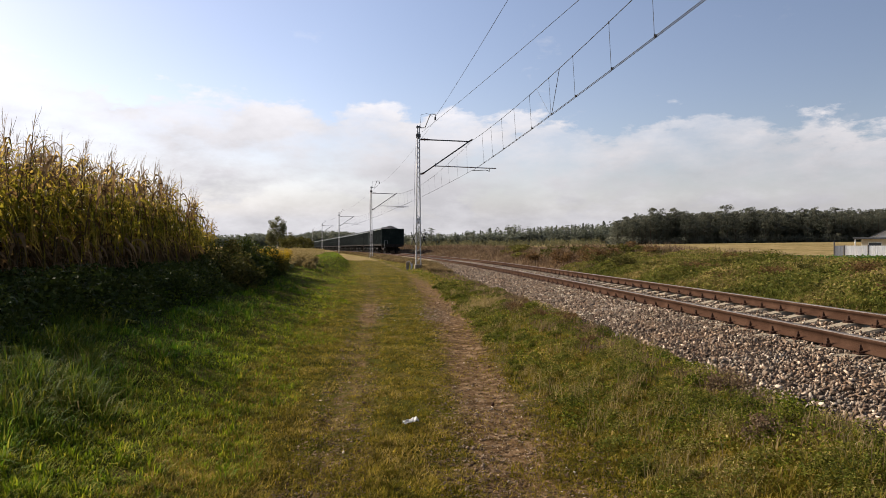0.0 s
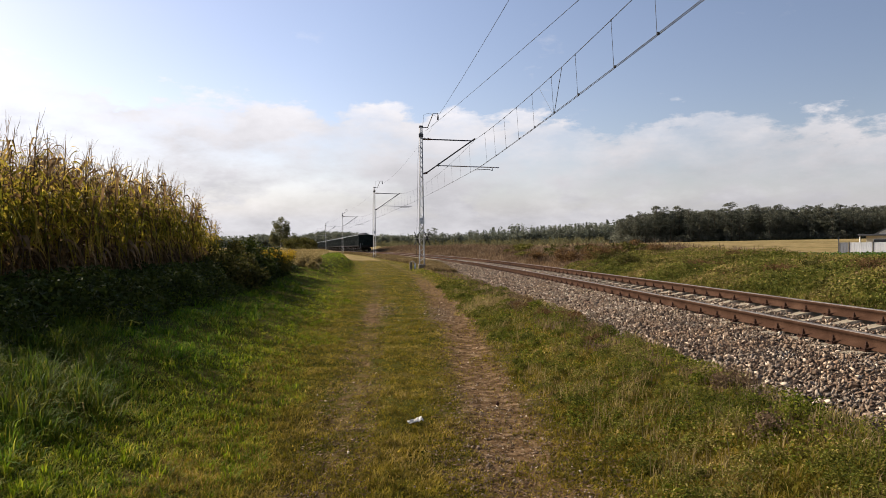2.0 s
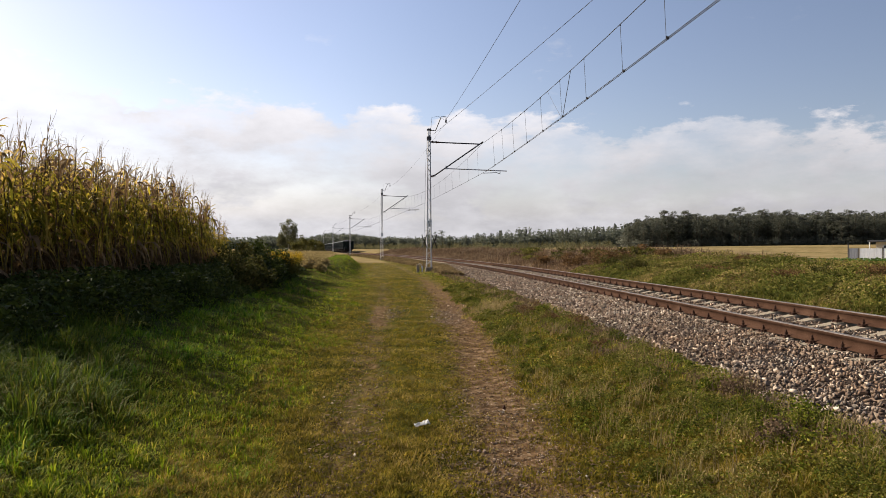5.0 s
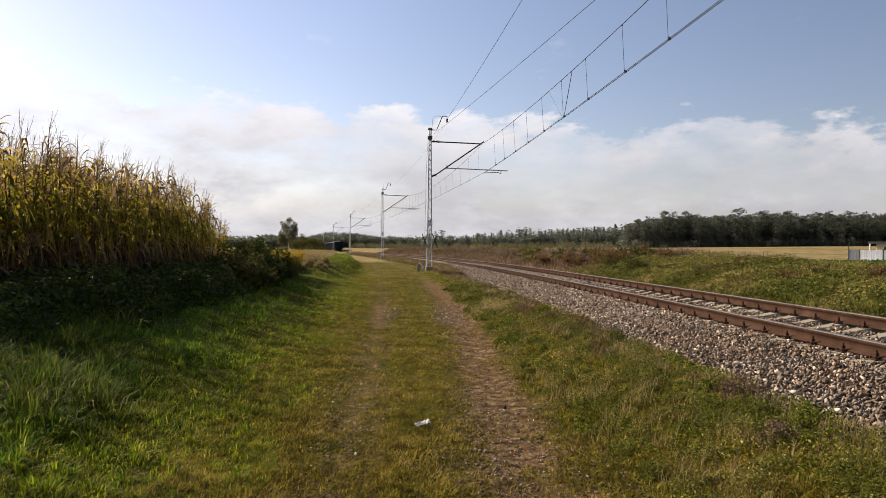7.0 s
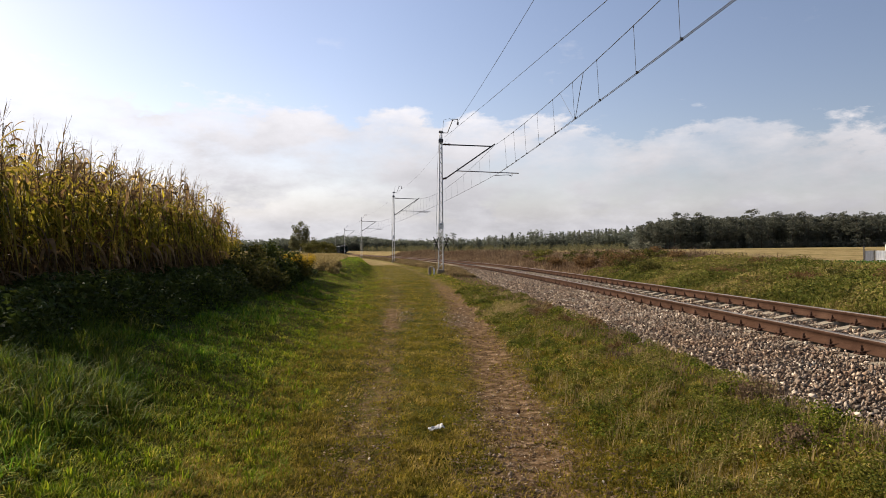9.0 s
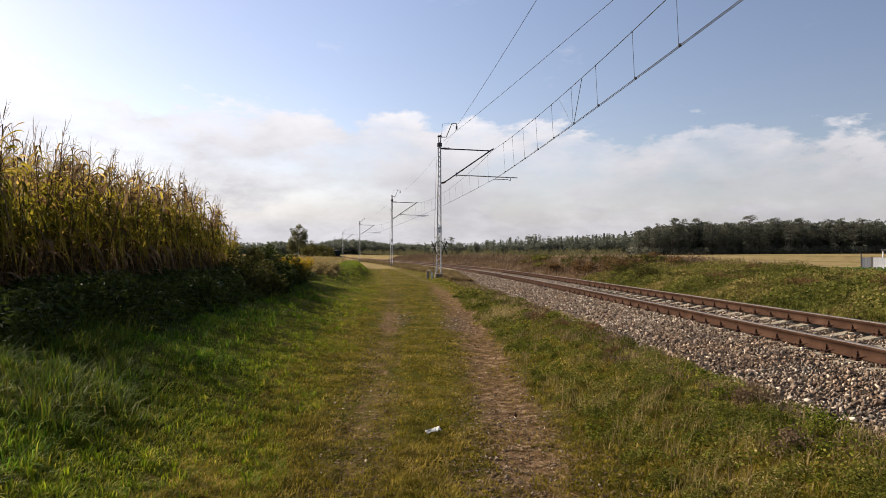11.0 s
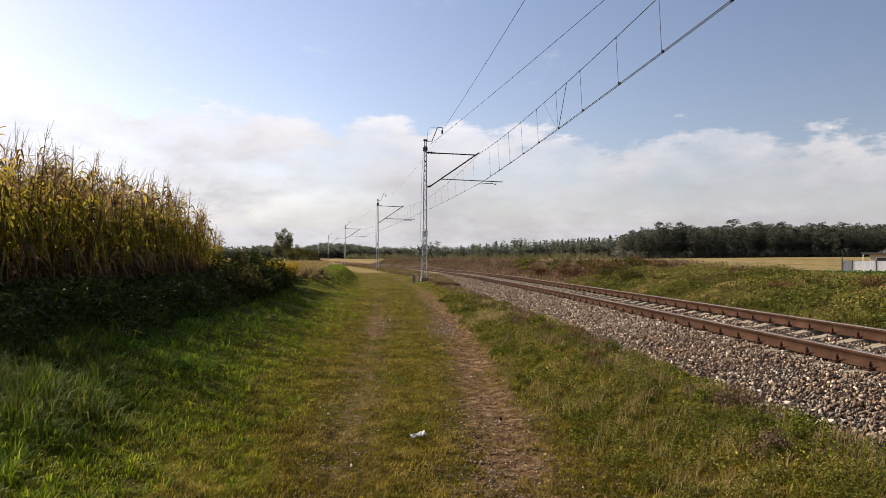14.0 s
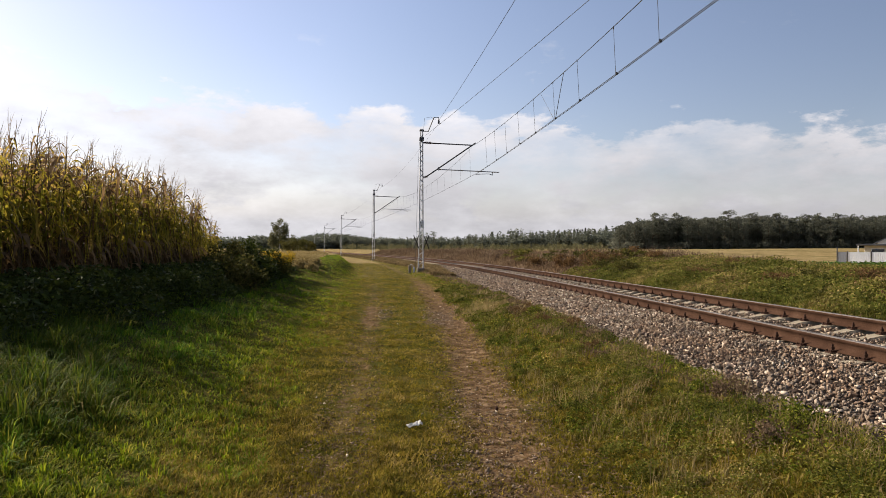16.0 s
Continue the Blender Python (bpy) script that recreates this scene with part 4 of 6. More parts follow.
def make_wires():
    spans = []
    for (x0, y0), (x1, y1) in zip(MASTS[1:-1], MASTS[2:]):
        z0, z1 = mast_height(x0, y0), mast_height(x1, y1)
        spans.append(((x0, y0, z0), (x1, y1, z1)))
    line = tagged(empty("overhead_line"), "overhead contact line with droppers above the track", "overhead wire")

    def drop_set(cont, mess, count):
        for k in range(count):
            t = (k + 0.5) / count
            i = t * (len(cont) - 1)
            j = int(i)
            a = cont[j] + (cont[j + 1] - cont[j]) * (i - j)
            b = mess[j] + (mess[j + 1] - mess[j]) * (i - j)
            bm = bmesh.new()
            rod(bm, a, b, 0.004, sides=4)
            rod(bm, a + np.array([0, 0, -0.02]), a + np.array([0, 0, 0.04]), 0.013, sides=5)
            part("dropper", bm, MAT["wire"], line)

    # span that passes over the viewer's side of the track
    zb = mast_height(*MASTS[1])
    ys = np.linspace(40, -13, 28)
    cont = np.stack([1.75 - 0.0924 * (ys - 40), ys, 5.73 + 0.25 * ((ys - 14) / 26) ** 2], 1)
    mess = np.stack([1.64 - 0.0945 * (ys - 40), ys, 6.83 + 0.80 * ((ys - 14) / 26) ** 2], 1)
    strand("contact_wire", cont, 0.0085, "", parent=line)
    strand("contact_wire", cont + np.array([0.05, 0, 0.004]), 0.0085, "", parent=line)
    strand("messenger_wire", mess, 0.010, "", parent=line)
    for y in (13.75, 16.3, 19.3, 22.0, 24.8, 27.6, 30.4, 33.2, 36.0, 11.0, 8.0, 5.0, 2.0, -1.0, -4.0):
        a = np.array([1.75 - 0.0924 * (y - 40), y, 5.73 + 0.25 * ((y - 14) / 26) ** 2])
        b = np.array([1.64 - 0.0945 * (y - 40), y, 6.83 + 0.80 * ((y - 14) / 26) ** 2])
        bm = bmesh.new()
        rod(bm, a, b, 0.0055, sides=4)
        box(bm, a[0] - 0.008, a[0] + 0.05, a[1] - 0.015, a[1] + 0.015, a[2] - 0.012, a[2] + 0.045)
        rod(bm, b + np.array([0, 0, -0.04]), b + np.array([0, 0, 0.015]), 0.014, sides=5)
        part("dropper", bm, MAT["wire"], line)
    at = lambda y: (np.array([1.75 - 0.0924 * (y - 40), y, 5.73 + 0.25 * ((y - 14) / 26) ** 2]), np.array([1.64 - 0.0945 * (y - 40), y, 6.83 + 0.80 * ((y - 14) / 26) ** 2]))
    bm = bmesh.new()
    rod(bm, at(21.9)[0], at(20.7)[1], 0.010, sides=5)
    rod(bm, at(22.1)[0], at(23.7)[1], 0.005, sides=4)
    part("jumper", bm, MAT["wire"], line, "slanting current connector")
    strand("feeder_wire", span_points((-1.2, 40, 8.15), (8.9, -11.3, 7.5), 0.25, 16), 0.008, "", parent=line)
    strand("return_wire", span_points((-0.44, 40, 9.02), (5.4, -13.4, 8.6), 0.42, 16), 0.008, "", parent=line)
    for (a, b), n in zip(spans, (14, 18, 16, 12)):
        pa, pb = np.array(a), np.array(b)
        ca, cb = pa + (3.15, 0, 5.56), pb + (3.15, 0, 5.56)
        ma, mb = pa + (3.08, 0, 7.24), pb + (3.08, 0, 7.24)
        c, m = span_points(ca, cb, 0.12, 13), span_points(ma, mb, 0.75, 13)
        grow = 1.0 + a[1] / 220.0
        strand("contact_wire", c, 0.009 * grow, "", parent=line)
        strand("messenger_wire", m, 0.008 * grow, "", parent=line)
        strand("return_wire", span_points(pa + (0.98, 0, 8.45), pb + (0.98, 0, 8.45), 0.5), 0.004 * grow, "", parent=line)
        drop_set(c, m, n)


make_wires()


# ---- goods train ----
WAGON = 14.04


def make_wagon(heap_seed):
    """A four-axle open wagon, its middle at 0, railhead at z = 0, running along +Y."""
    root = tagged(empty("gondola_wagon"), "dark green open goods wagon heaped with coal", "railway wagon", "wagons of the coal train")
    L, W, Z0, Z1 = 6.35, 1.42, 1.22, 3.30
    bm = bmesh.new()
    box(bm, -W, W, -L, L, Z0, Z0 + 0.08)
    part("floor", bm, MAT["under"], root)
    for s in (-1, 1):
        bm = bmesh.new()
        box(bm, s * W - 0.03, s * W + 0.03, -L, L, Z0, Z1, 0.008)
        side = part("side_wall", bm, MAT["wagon"], root)
        for k in range(10):
            y = -L + 0.06 + k * (2 * L - 0.12) / 9
            bm = bmesh.new()
            box(bm, s * (W + 0.085) - 0.055, s * (W + 0.085) + 0.055, y - 0.06, y + 0.06, Z0 - 0.05, Z1 - 0.06, 0.01)
            part("side_post", bm, MAT["post"], side)
        bm = bmesh.new()
        box(bm, s * (W + 0.05) - 0.09, s * (W + 0.05) + 0.09, -L, L, Z1 - 0.06, Z1 + 0.05, 0.015)
        part("top_rail", bm, MAT["rim"], side, "pale grey top edge")
        bm = bmesh.new()
        box(bm, s * (W + 0.03) - 0.06, s * (W + 0.03) + 0.06, -L, L, Z0 - 0.16, Z0 + 0.03, 0.01)
        part("sill", bm, MAT["under"], side)
    for s in (-1, 1):
        bm = bmesh.new()
        box(bm, -W, W, s * L - 0.03, s * L + 0.03, Z0, Z1, 0.008)
        end = part("end_wall", bm, MAT["wagon"], root)
        for x in (-1.0, -0.35, 0.35, 1.0):
            bm = bmesh.new()
            box(bm, x - 0.06, x + 0.06, s * (L + 0.08) - 0.05, s * (L + 0.08) + 0.05, Z0, Z1 - 0.05, 0.01)
            part("end_post", bm, MAT["wagon"], end)
        bm = bmesh.new()
        box(bm, -W - 0.1, W + 0.1, s * (L + 0.05) - 0.09, s * (L + 0.05) + 0.09, Z1 - 0.06, Z1 + 0.05, 0.015)
        box(bm, -W, W, s * (L + 0.09) - 0.06, s * (L + 0.09) + 0.06, 2.0, 2.12, 0.01)
        part("end_rail", bm, MAT["wagon"], end)
        bm = bmesh.new()
        box(bm, -1.35, 1.35, s * (L + 0.10) - 0.08, s * (L + 0.10) + 0.08, 0.90, 1.26, 0.02)
        part("buffer_beam", bm, MAT["under"], root)
        for x in (-0.875, 0.875):
            bm = bmesh.new()
            rod(bm, (x, s * (L + 0.15), 1.06), (x, s * (L + 0.60), 1.06), 0.10, sides=10)
            rod(bm, (x, s * (L + 0.60), 1.06), (x, s * (L + 0.66), 1.06), 0.23, sides=14)
            part("buffer", bm, MAT["under"], root)
        bm = bmesh.new()
        tube(bm, [(-1.15, s * (L + 0.28), 0.75), (-1.15, s * (L + 0.28), 1.75), (-0.75, s * (L + 0.28), 1.75), (-0.75, s * (L + 0.28), 1.2)], 0.025, 6)
        part("handrail", bm, MAT["rim"], root, "bent grey handrail")
        bm = bmesh.new()
        rod(bm, (0, s * (L + 0.15), 1.02), (0, s * (L + 0.45), 0.98), 0.06, sides=8)
        rod(bm, (0, s * (L + 0.42), 1.02), (0, s * (L + 0.42), 0.62), 0.035, sides=6)
        part("coupling", bm, MAT["under"], root)
        bogie = tagged(empty("bogie"), "")
        bogie.parent = root
        yb = s * 4.3
        bm = bmesh.new()
        for x in (-1.0, 1.0):
            box(bm, x - 0.06, x + 0.06, yb - 1.25, yb + 1.25, 0.50, 0.78, 0.03)
            for dy in (-0.9, 0.9):
                box(bm, x - 0.10, x + 0.10, yb + dy - 0.16, yb + dy + 0.16, 0.32, 0.62, 0.03)
        box(bm, -1.0, 1.0, yb - 0.2, yb + 0.2, 0.55, 1.1, 0.03)
        part("bogie_frame", bm, MAT["under"], bogie)
        for dy in (-0.9, 0.9):
            bm = bmesh.new()
            rod(bm, (-0.8, yb + dy, 0.46), (0.8, yb + dy, 0.46), 0.08, sides=8)
            for x in (-0.79, 0.67):
                rod(bm, (x, yb + dy, 0.46), (x + 0.12, yb + dy, 0.46), 0.46, sides=20)
            part("wheelset", bm, MAT["under"], bogie)
    bm = bmesh.new()
    box(bm, -0.25, 0.25, -L, L, 0.80, Z0, 0.02)
    box(bm, -0.9, -0.4, -1.6, -0.2, 0.55, 1.1, 0.04)
    rod(bm, (0.6, -0.6, 0.75), (0.6, 1.2, 0.75), 0.22, sides=12)
    part("underframe", bm, MAT["under"], root)
    # the heap: two rounded mounds of coal
    xs, ys = np.linspace(-W + 0.04, W - 0.04, 13), np.linspace(-L + 0.04, L - 0.04, 49)
    yy, xx = np.meshgrid(ys, xs, indexing="ij")
    r = np.random.default_rng(heap_seed)
    hump = np.clip(np.cos(xx / W * 1.5), 0, 1) * (0.30 + 0.32 * np.abs(np.sin((yy / L + 1) * np.pi)) ** 0.8)
    zz = Z1 - 0.35 + hump * 1.4 + r.uniform(-0.04, 0.04, xx.shape)
    i = np.arange(48)[:, None] * 13 + np.arange(12)[None]
    ob = sheet("coal_load", np.stack([xx, yy, zz], -1).reshape(-1, 3), np.stack([i, i + 1, i + 14, i + 13], -1).reshape(-1, 4), MAT["coal"], root)
    ob["label"] = "heaped black coal"
    return root


wagon = make_wagon(3)
wagons = [wagon] + [copy_thing(wagon, pose(0, 0, 0)) for _ in range(19)]

# way along the track against y
_wy = np.arange(0, 1200, 0.5)
_ws = np.concatenate([[0], np.cumsum(np.sqrt(0.25 + np.diff(track_x(_wy)) ** 2))])
REAR = [(0.0, 93.6), (1.5, 118.0), (3.5, 158.5), (7.0, 229.0), (9.0, 270.0), (16.0, 434.0)]


def motions():
    """The train draws away along the curve."""
    s_rear = [(t, float(np.interp(y, _wy, _ws))) for t, y in REAR]
    speed = (s_rear[-1][1] - s_rear[0][1]) / 16.0
    for k, ob in enumerate(wagons):
        rows = []
        for t in range(0, 17):
            s = s_rear[0][1] + speed * t + WAGON * (k + 0.5)
            ends = []
            for d in (-4.3, 4.3):
                y = float(np.interp(s + d, _ws, _wy))
                ends.append(Vector((float(track_x(y)), y, float(rail_z(y)) + CANT / 2)))
            mid, d = (ends[0] + ends[1]) / 2, ends[1] - ends[0]
            rows.append((t, pose(mid.x, mid.y, mid.z, 0, 0, math.degrees(math.atan2(-d.x, d.y)))))
        walk(ob, rows)


# ---- woods and distance ----
def cloud_points(centre, radii, n):
    """Points in a lumpy ellipsoid, thicker near its skin."""
    d = RNG.normal(size=(n, 3))
    d /= np.linalg.norm(d, axis=1)[:, None]
    r = RNG.random(n) ** 0.4
    return np.asarray(centre) + d * r[:, None] * np.asarray(radii)


def limb_mesh(height, r0, limbs, lean=0.0):
    bm = bmesh.new()
    pts = [Vector((lean * height * t * t + 0.01 * height * math.sin(5 * t), 0.012 * height * math.sin(4 * t + 1), height * t)) for t in np.linspace(0, 1, 7)]
    for k in range(6):
        rod(bm, pts[k], pts[k + 1], r0 * (1 - 0.14 * k), r0 * (1 - 0.14 * (k + 1)), sides=7)
    ends = []
    for (z, a, out, up) in limbs:
        t = z / height
        base = Vector((lean * height * t * t, 0, z))
        tip = base + Vector((math.cos(a) * out, math.sin(a) * out, up))
        rod(bm, base, tip, r0 * 0.38, r0 * 0.10, sides=5)
        ends.append(tip)
    return bm, ends


def tree_parts(kind, seed, height):
    """Trunk bmesh, crown corners and quads, for one tree that stands at 0."""
    r = random.Random(seed)
    if kind == "pine":
        limbs = [(height * r.uniform(0.3, 0.95), r.uniform(0, 6.28), r.uniform(0.08, 0.19) * height, r.uniform(0.0, 0.07) * height) for _ in range(13)]
        bm, ends = limb_mesh(height * 0.95, 0.012 * height, limbs, r.uniform(-0.03, 0.03))
        pts = [cloud_points(e, (0.080 * height, 0.080 * height, 0.035 * height), 58) for e in ends]
        for k in range(14):
            t = (k + 0.5) / 14
            z = height * (0.16 + 0.84 * t)
            w = height * (0.075 + 0.10 * math.sin(math.pi * min(1.0, 0.25 + 0.72 * t))) * r.uniform(0.55, 1.2)
            pts.append(cloud_points((r.uniform(-1, 1) * 0.06 * height, r.uniform(-1, 1) * 0.06 * height, z), (w, w, 0.045 * height), 74))
        p = np.concatenate(pts)
        return bm, leaves(p, RNG.uniform(0.017, 0.040, len(p)) * height, 0.4, 0.6)
    if kind == "spruce":
        bm, _ = limb_mesh(height * 0.97, 0.012 * height, [])
        z = height * (0.08 + 0.92 * RNG.random(620) ** 1.25)
        w = 0.20 * height * (1 - z / height) * (0.75 + 0.35 * np.sin(z * 26 / height)) + 0.006 * height
        a = RNG.uniform(0, 6.28, 620)
        q = RNG.random(620) ** 0.5
        p = np.stack([np.cos(a) * w * q, np.sin(a) * w * q, z - 0.05 * height * q], 1)
        return bm, leaves(p, RNG.uniform(0.035, 0.065, 620) * height, 0.5, 0.6)
    limbs = []
    for k in range(16):
        z = 0.14 + 0.70 * (k + r.random()) / 16
        limbs.append((height * z, r.uniform(0, 6.28), (0.44 - 0.30 * z) * r.uniform(0.65, 1.0) * height, r.uniform(0.05, 0.14) * height))
    bm, ends = limb_mesh(height * 0.92, 0.016 * height, limbs)
    pts = [cloud_points(e, (0.12 * height, 0.12 * height, 0.10 * height), 130) for e in ends]
    pts.append(cloud_points((0, 0, 0.48 * height), (0.31 * height, 0.31 * height, 0.38 * height), 1900))
    pts.append(cloud_points((0, 0, 0.90 * height), (0.09 * height, 0.09 * height, 0.10 * height), 90))
    p = np.concatenate(pts)
    return bm, leaves(p, RNG.uniform(0.028, 0.055, len(p)) * height, 0.7, 0.6)


def make_tree(name, kind, seed, height, bark, leaf, label, category="tree", group=""):
    root = tagged(empty(name), label, category, group)
    bm, crown = tree_parts(kind, seed, height)
    part("trunk", bm, bark, root)
    sheet("crown", *crown, leaf, root)
    return root


def stand(ob, x, y, scale=1.0, turn=0.0):
    ob.matrix_basis = pose(x, y, float(land(x, y)) - 0.1, 0, 0, turn) @ Matrix.Diagonal((scale, scale, scale, 1))
    return ob


def wood(name, spots, kinds, leaf, label):
    """A far wood: many trees joined, with their stems."""
    models = []
    for kind, seed, h in kinds:
        bm, (v, f) = tree_parts(kind, seed, h)
        bm.free()
        rods = []
        c = np.array([(math.cos(a), math.sin(a), 0) for a in (0.3, 1.87, 3.44, 5.0)])
        stem = np.concatenate([c * 0.016 * h, c * 0.006 * h + (0, 0, 0.85 * h)])
        sf = np.array([(k, (k + 1) % 4, 4 + (k + 1) % 4, 4 + k) for k in range(4)])
        pick = RNG.choice(len(f), 210, replace=False)
        q = v.reshape(-1, 4, 3)[pick]
        mid = q.mean(1, keepdims=True)
        v, f = (mid + (q - mid) * (2.9 if kind == "pine" else 2.0)).reshape(-1, 3), np.arange(840).reshape(-1, 4)
        models.append(joined([(v, f), (stem, sf)]))
    chunks = []
    for x, y, s in spots:
        v, f = models[random.randrange(len(models))]
        a = random.uniform(0, 6.28)
        w = v.copy()
        w[:, 0], w[:, 1] = v[:, 0] * math.cos(a) - v[:, 1] * math.sin(a), v[:, 0] * math.sin(a) + v[:, 1] * math.cos(a)
        chunks.append((w * s + np.array([x, y, float(land(x, y)) - 0.2]), f))
    tagged(sheet(name, *joined(chunks), leaf), label, "woodland", kind="stuff")


def at_angle(px, dist):
    """Ground place at a bearing (784 is straight ahead) and a distance."""
    return (px - 784) / 1230.6 * dist, dist


def make_woods():
    random.seed(11)
    # pine wood over the stubble field
    models = [make_tree("pine_tree", "pine", 60 + k, 17.0 + 1.2 * (k % 3), MAT["bark"], MAT["pine"], "dark green pine at the edge of the wood", "tree", "pines at the wood's edge") for k in range(5)]
    placed = 0
    px = 1092.0
    while px < 1690:
        x, y = at_angle(px, 372 + random.uniform(-6, 6))
        edge = 0.72 + 0.28 * float(smooth(1090, 1150, px))
        s, tn = edge * random.uniform(0.78, 1.06), random.uniform(0, 360)
        if placed < 5:
            stand(models[placed], x, y, s, tn)
        else:
            m = pose(x, y, float(land(x, y)) - 0.1, 0, 0, tn)
            ob = copy_thing(models[placed % 5], m)
            ob.matrix_basis = m @ Matrix.Diagonal((s, s, s, 1))
        placed += 1
        px += random.uniform(6, 13)
    spots = []
    for row in range(9):
        for k in range(95):
            x, y = at_angle(1085 + (k + random.random()) * 6.6, 380 + row * 7 + random.uniform(-3, 3))
            spots.append((x, y, random.uniform(0.78, 1.0) * (0.75 + 0.25 * float(smooth(1085, 1150, 1085 + k * 6.6)))))
    wood("pine_wood", spots, [("pine", 81, 18.0), ("pine", 82, 17.0), ("pine", 83, 18.5)], MAT["pine"], "dense dark pine wood beyond the stubble field")
    # understorey that closes the woods' feet
    def understorey(px0, px1, dist, tall, count, leaf, label):
        pts = []
        for k in range(count):
            x, y = at_angle(px0 + (px1 - px0) * (k + random.random()) / count, dist + random.uniform(0, 22))
            h = tall * random.uniform(0.6, 1.1)
            pts.append(cloud_points((x, y, float(land(x, y)) + 0.45 * h), (tall * 0.45, tall * 0.35, 0.55 * h), 46))
        p = np.concatenate(pts)
        tagged(sheet("undergrowth", *leaves(p, RNG.uniform(0.16, 0.30, len(p)) * tall, 0.6), leaf), label, "undergrowth", kind="stuff")

    understorey(1084, 1700, 362, 4.6, 330, MAT["pine"], "bushes along the pine wood's edge")
    understorey(1082, 1700, 376, 8.5, 260, MAT["pine"], "dark undergrowth at the foot of the pine wood")
    understorey(1082, 1700, 400, 11.0, 200, MAT["pine"], "dark young pines inside the wood")
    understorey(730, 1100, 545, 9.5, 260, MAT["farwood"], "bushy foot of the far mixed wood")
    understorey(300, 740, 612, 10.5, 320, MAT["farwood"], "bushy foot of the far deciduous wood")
    # far mixed woods
    spots = []
    for k in range(330):
        q = random.random()
        px = 735 + q * 390
        top = np.interp(px, [735, 800, 850, 880, 920, 930, 1000, 1060, 1125], [17, 19, 22, 27, 29, 25, 27, 31, 34])
        d = random.uniform(540, 600)
        x, y = at_angle(px, d)
        spots.append((x, y, top * d / 1230.6 / 12.0 * random.uniform(0.75, 1.3)))
    wood("mixed_wood", spots, [("leaf", 91, 12.0), ("spruce", 92, 12.0), ("leaf", 93, 11.0), ("pine", 94, 12.0)], MAT["farwood"], "mixed wood in the distance, haze paled into its leaf colour")
    spots = []
    for k in range(520):
        px = 300 + 440 * random.random()
        top = np.interp(px, [300, 430, 450, 505, 530, 560, 610, 640, 690, 740], [18, 19, 25, 20, 24, 29, 27, 22, 20, 15])
        d = random.uniform(610, 690)
        x, y = at_angle(px, d)
        spots.append((x, y, top * d / 1230.6 / 12.0 * random.uniform(0.85, 1.03)))
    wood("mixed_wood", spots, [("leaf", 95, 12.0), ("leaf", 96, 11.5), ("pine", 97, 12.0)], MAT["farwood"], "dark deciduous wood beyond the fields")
    spots = []
    for k in range(420):
        px = 590 + 480 * random.random()
        d = random.uniform(285, 380)
        x, y = at_angle(px, d)
        if x - float(way_x(y)) < 14:
            continue
        spots.append((x, y, np.interp(px, [590, 740, 1080], [11, 12, 14]) * d / 1230.6 / 4.0 * random.uniform(0.6, 1.1)))
    wood("young_wood", spots, [("leaf", 101, 4.0), ("leaf", 102, 3.6), ("spruce", 103, 4.2)], MAT["youngwood"], "olive young trees and bushes behind the line")
    # single tall trees over the far wood
    for px, h in ((741, 31), (752, 27), (764, 30), (826, 24), (838, 25)):
        x, y = at_angle(px, 520)
        t = make_tree("spruce_tree", "pine", 110 + px, h * 520 / 1230.6 + 1.0, MAT["bark"], MAT["farwood"], "tall dark conifer standing out from the far wood")
        stand(t, x, y)
    birch = make_tree("birch_tree", "leaf", 5, 10.2, MAT["birchbark"], MAT["birchleaf"], "lone birch with thinning olive leaves in the field")
    stand(birch, *at_angle(490, 230))
    low = make_tree("willow_tree", "leaf", 8, 5.6, MAT["bark"], MAT["birchleaf"], "small leafy tree beside the birch")
    stand(low, *at_angle(480, 226))


def make_bush(x, y, size, leaf, name="bush", label="olive-brown rounded bush", seed=0, n=900, leaf_size=0.09):
    """Several stems from the root with lumps of leaves round them."""
    root = tagged(empty(name, pose(x, y, float(land(x, y)))), label, "bush")
    r = random.Random(seed)
    bm, pts = bmesh.new(), []
    for k in range(9):
        a, o = r.uniform(0, 6.28), r.uniform(0.1, 0.42)
        tip = Vector((math.cos(a) * o * size[0] * 1.6, math.sin(a) * o * size[1] * 1.6, size[2] * r.uniform(0.45, 0.86)))
        rod(bm, (0.1 * tip.x, 0.1 * tip.y, -0.05), tip, 0.02 * size[2], 0.006 * size[2], sides=5)
        pts.append(cloud_points(tip, (0.30 * size[0], 0.30 * size[1], 0.24 * size[2]), n // 9))
    pts.append(cloud_points((0, 0, size[2] * 0.24), (0.72 * size[0], 0.72 * size[1], 0.32 * size[2]), n // 2))
    p = np.concatenate(pts)
    p[:, 2] = np.abs(p[:, 2])
    part("stem", bm, MAT["bark"], root)
    sheet("foliage", *leaves(p, RNG.uniform(0.7, 1.5, len(p)) * leaf_size, 0.8), leaf, root)
    return root


def make_far_bushes():
    for k, (px, d, w, h) in enumerate(((507, 150, 5.0, 2.2), (516, 165, 5.0, 3.8), (526, 175, 6.0, 2.9), (538, 170, 5.5, 2.6), (545, 180, 4.5, 2.5), (550, 200, 4.0, 2.6))):
        make_bush(*at_angle(px, d), (w / 2, w / 2, h), MAT["shrub"], "bush", "olive-brown field bush beside the railway", 30 + k, 1100, 0.22)


make_woods()
make_far_bushes()


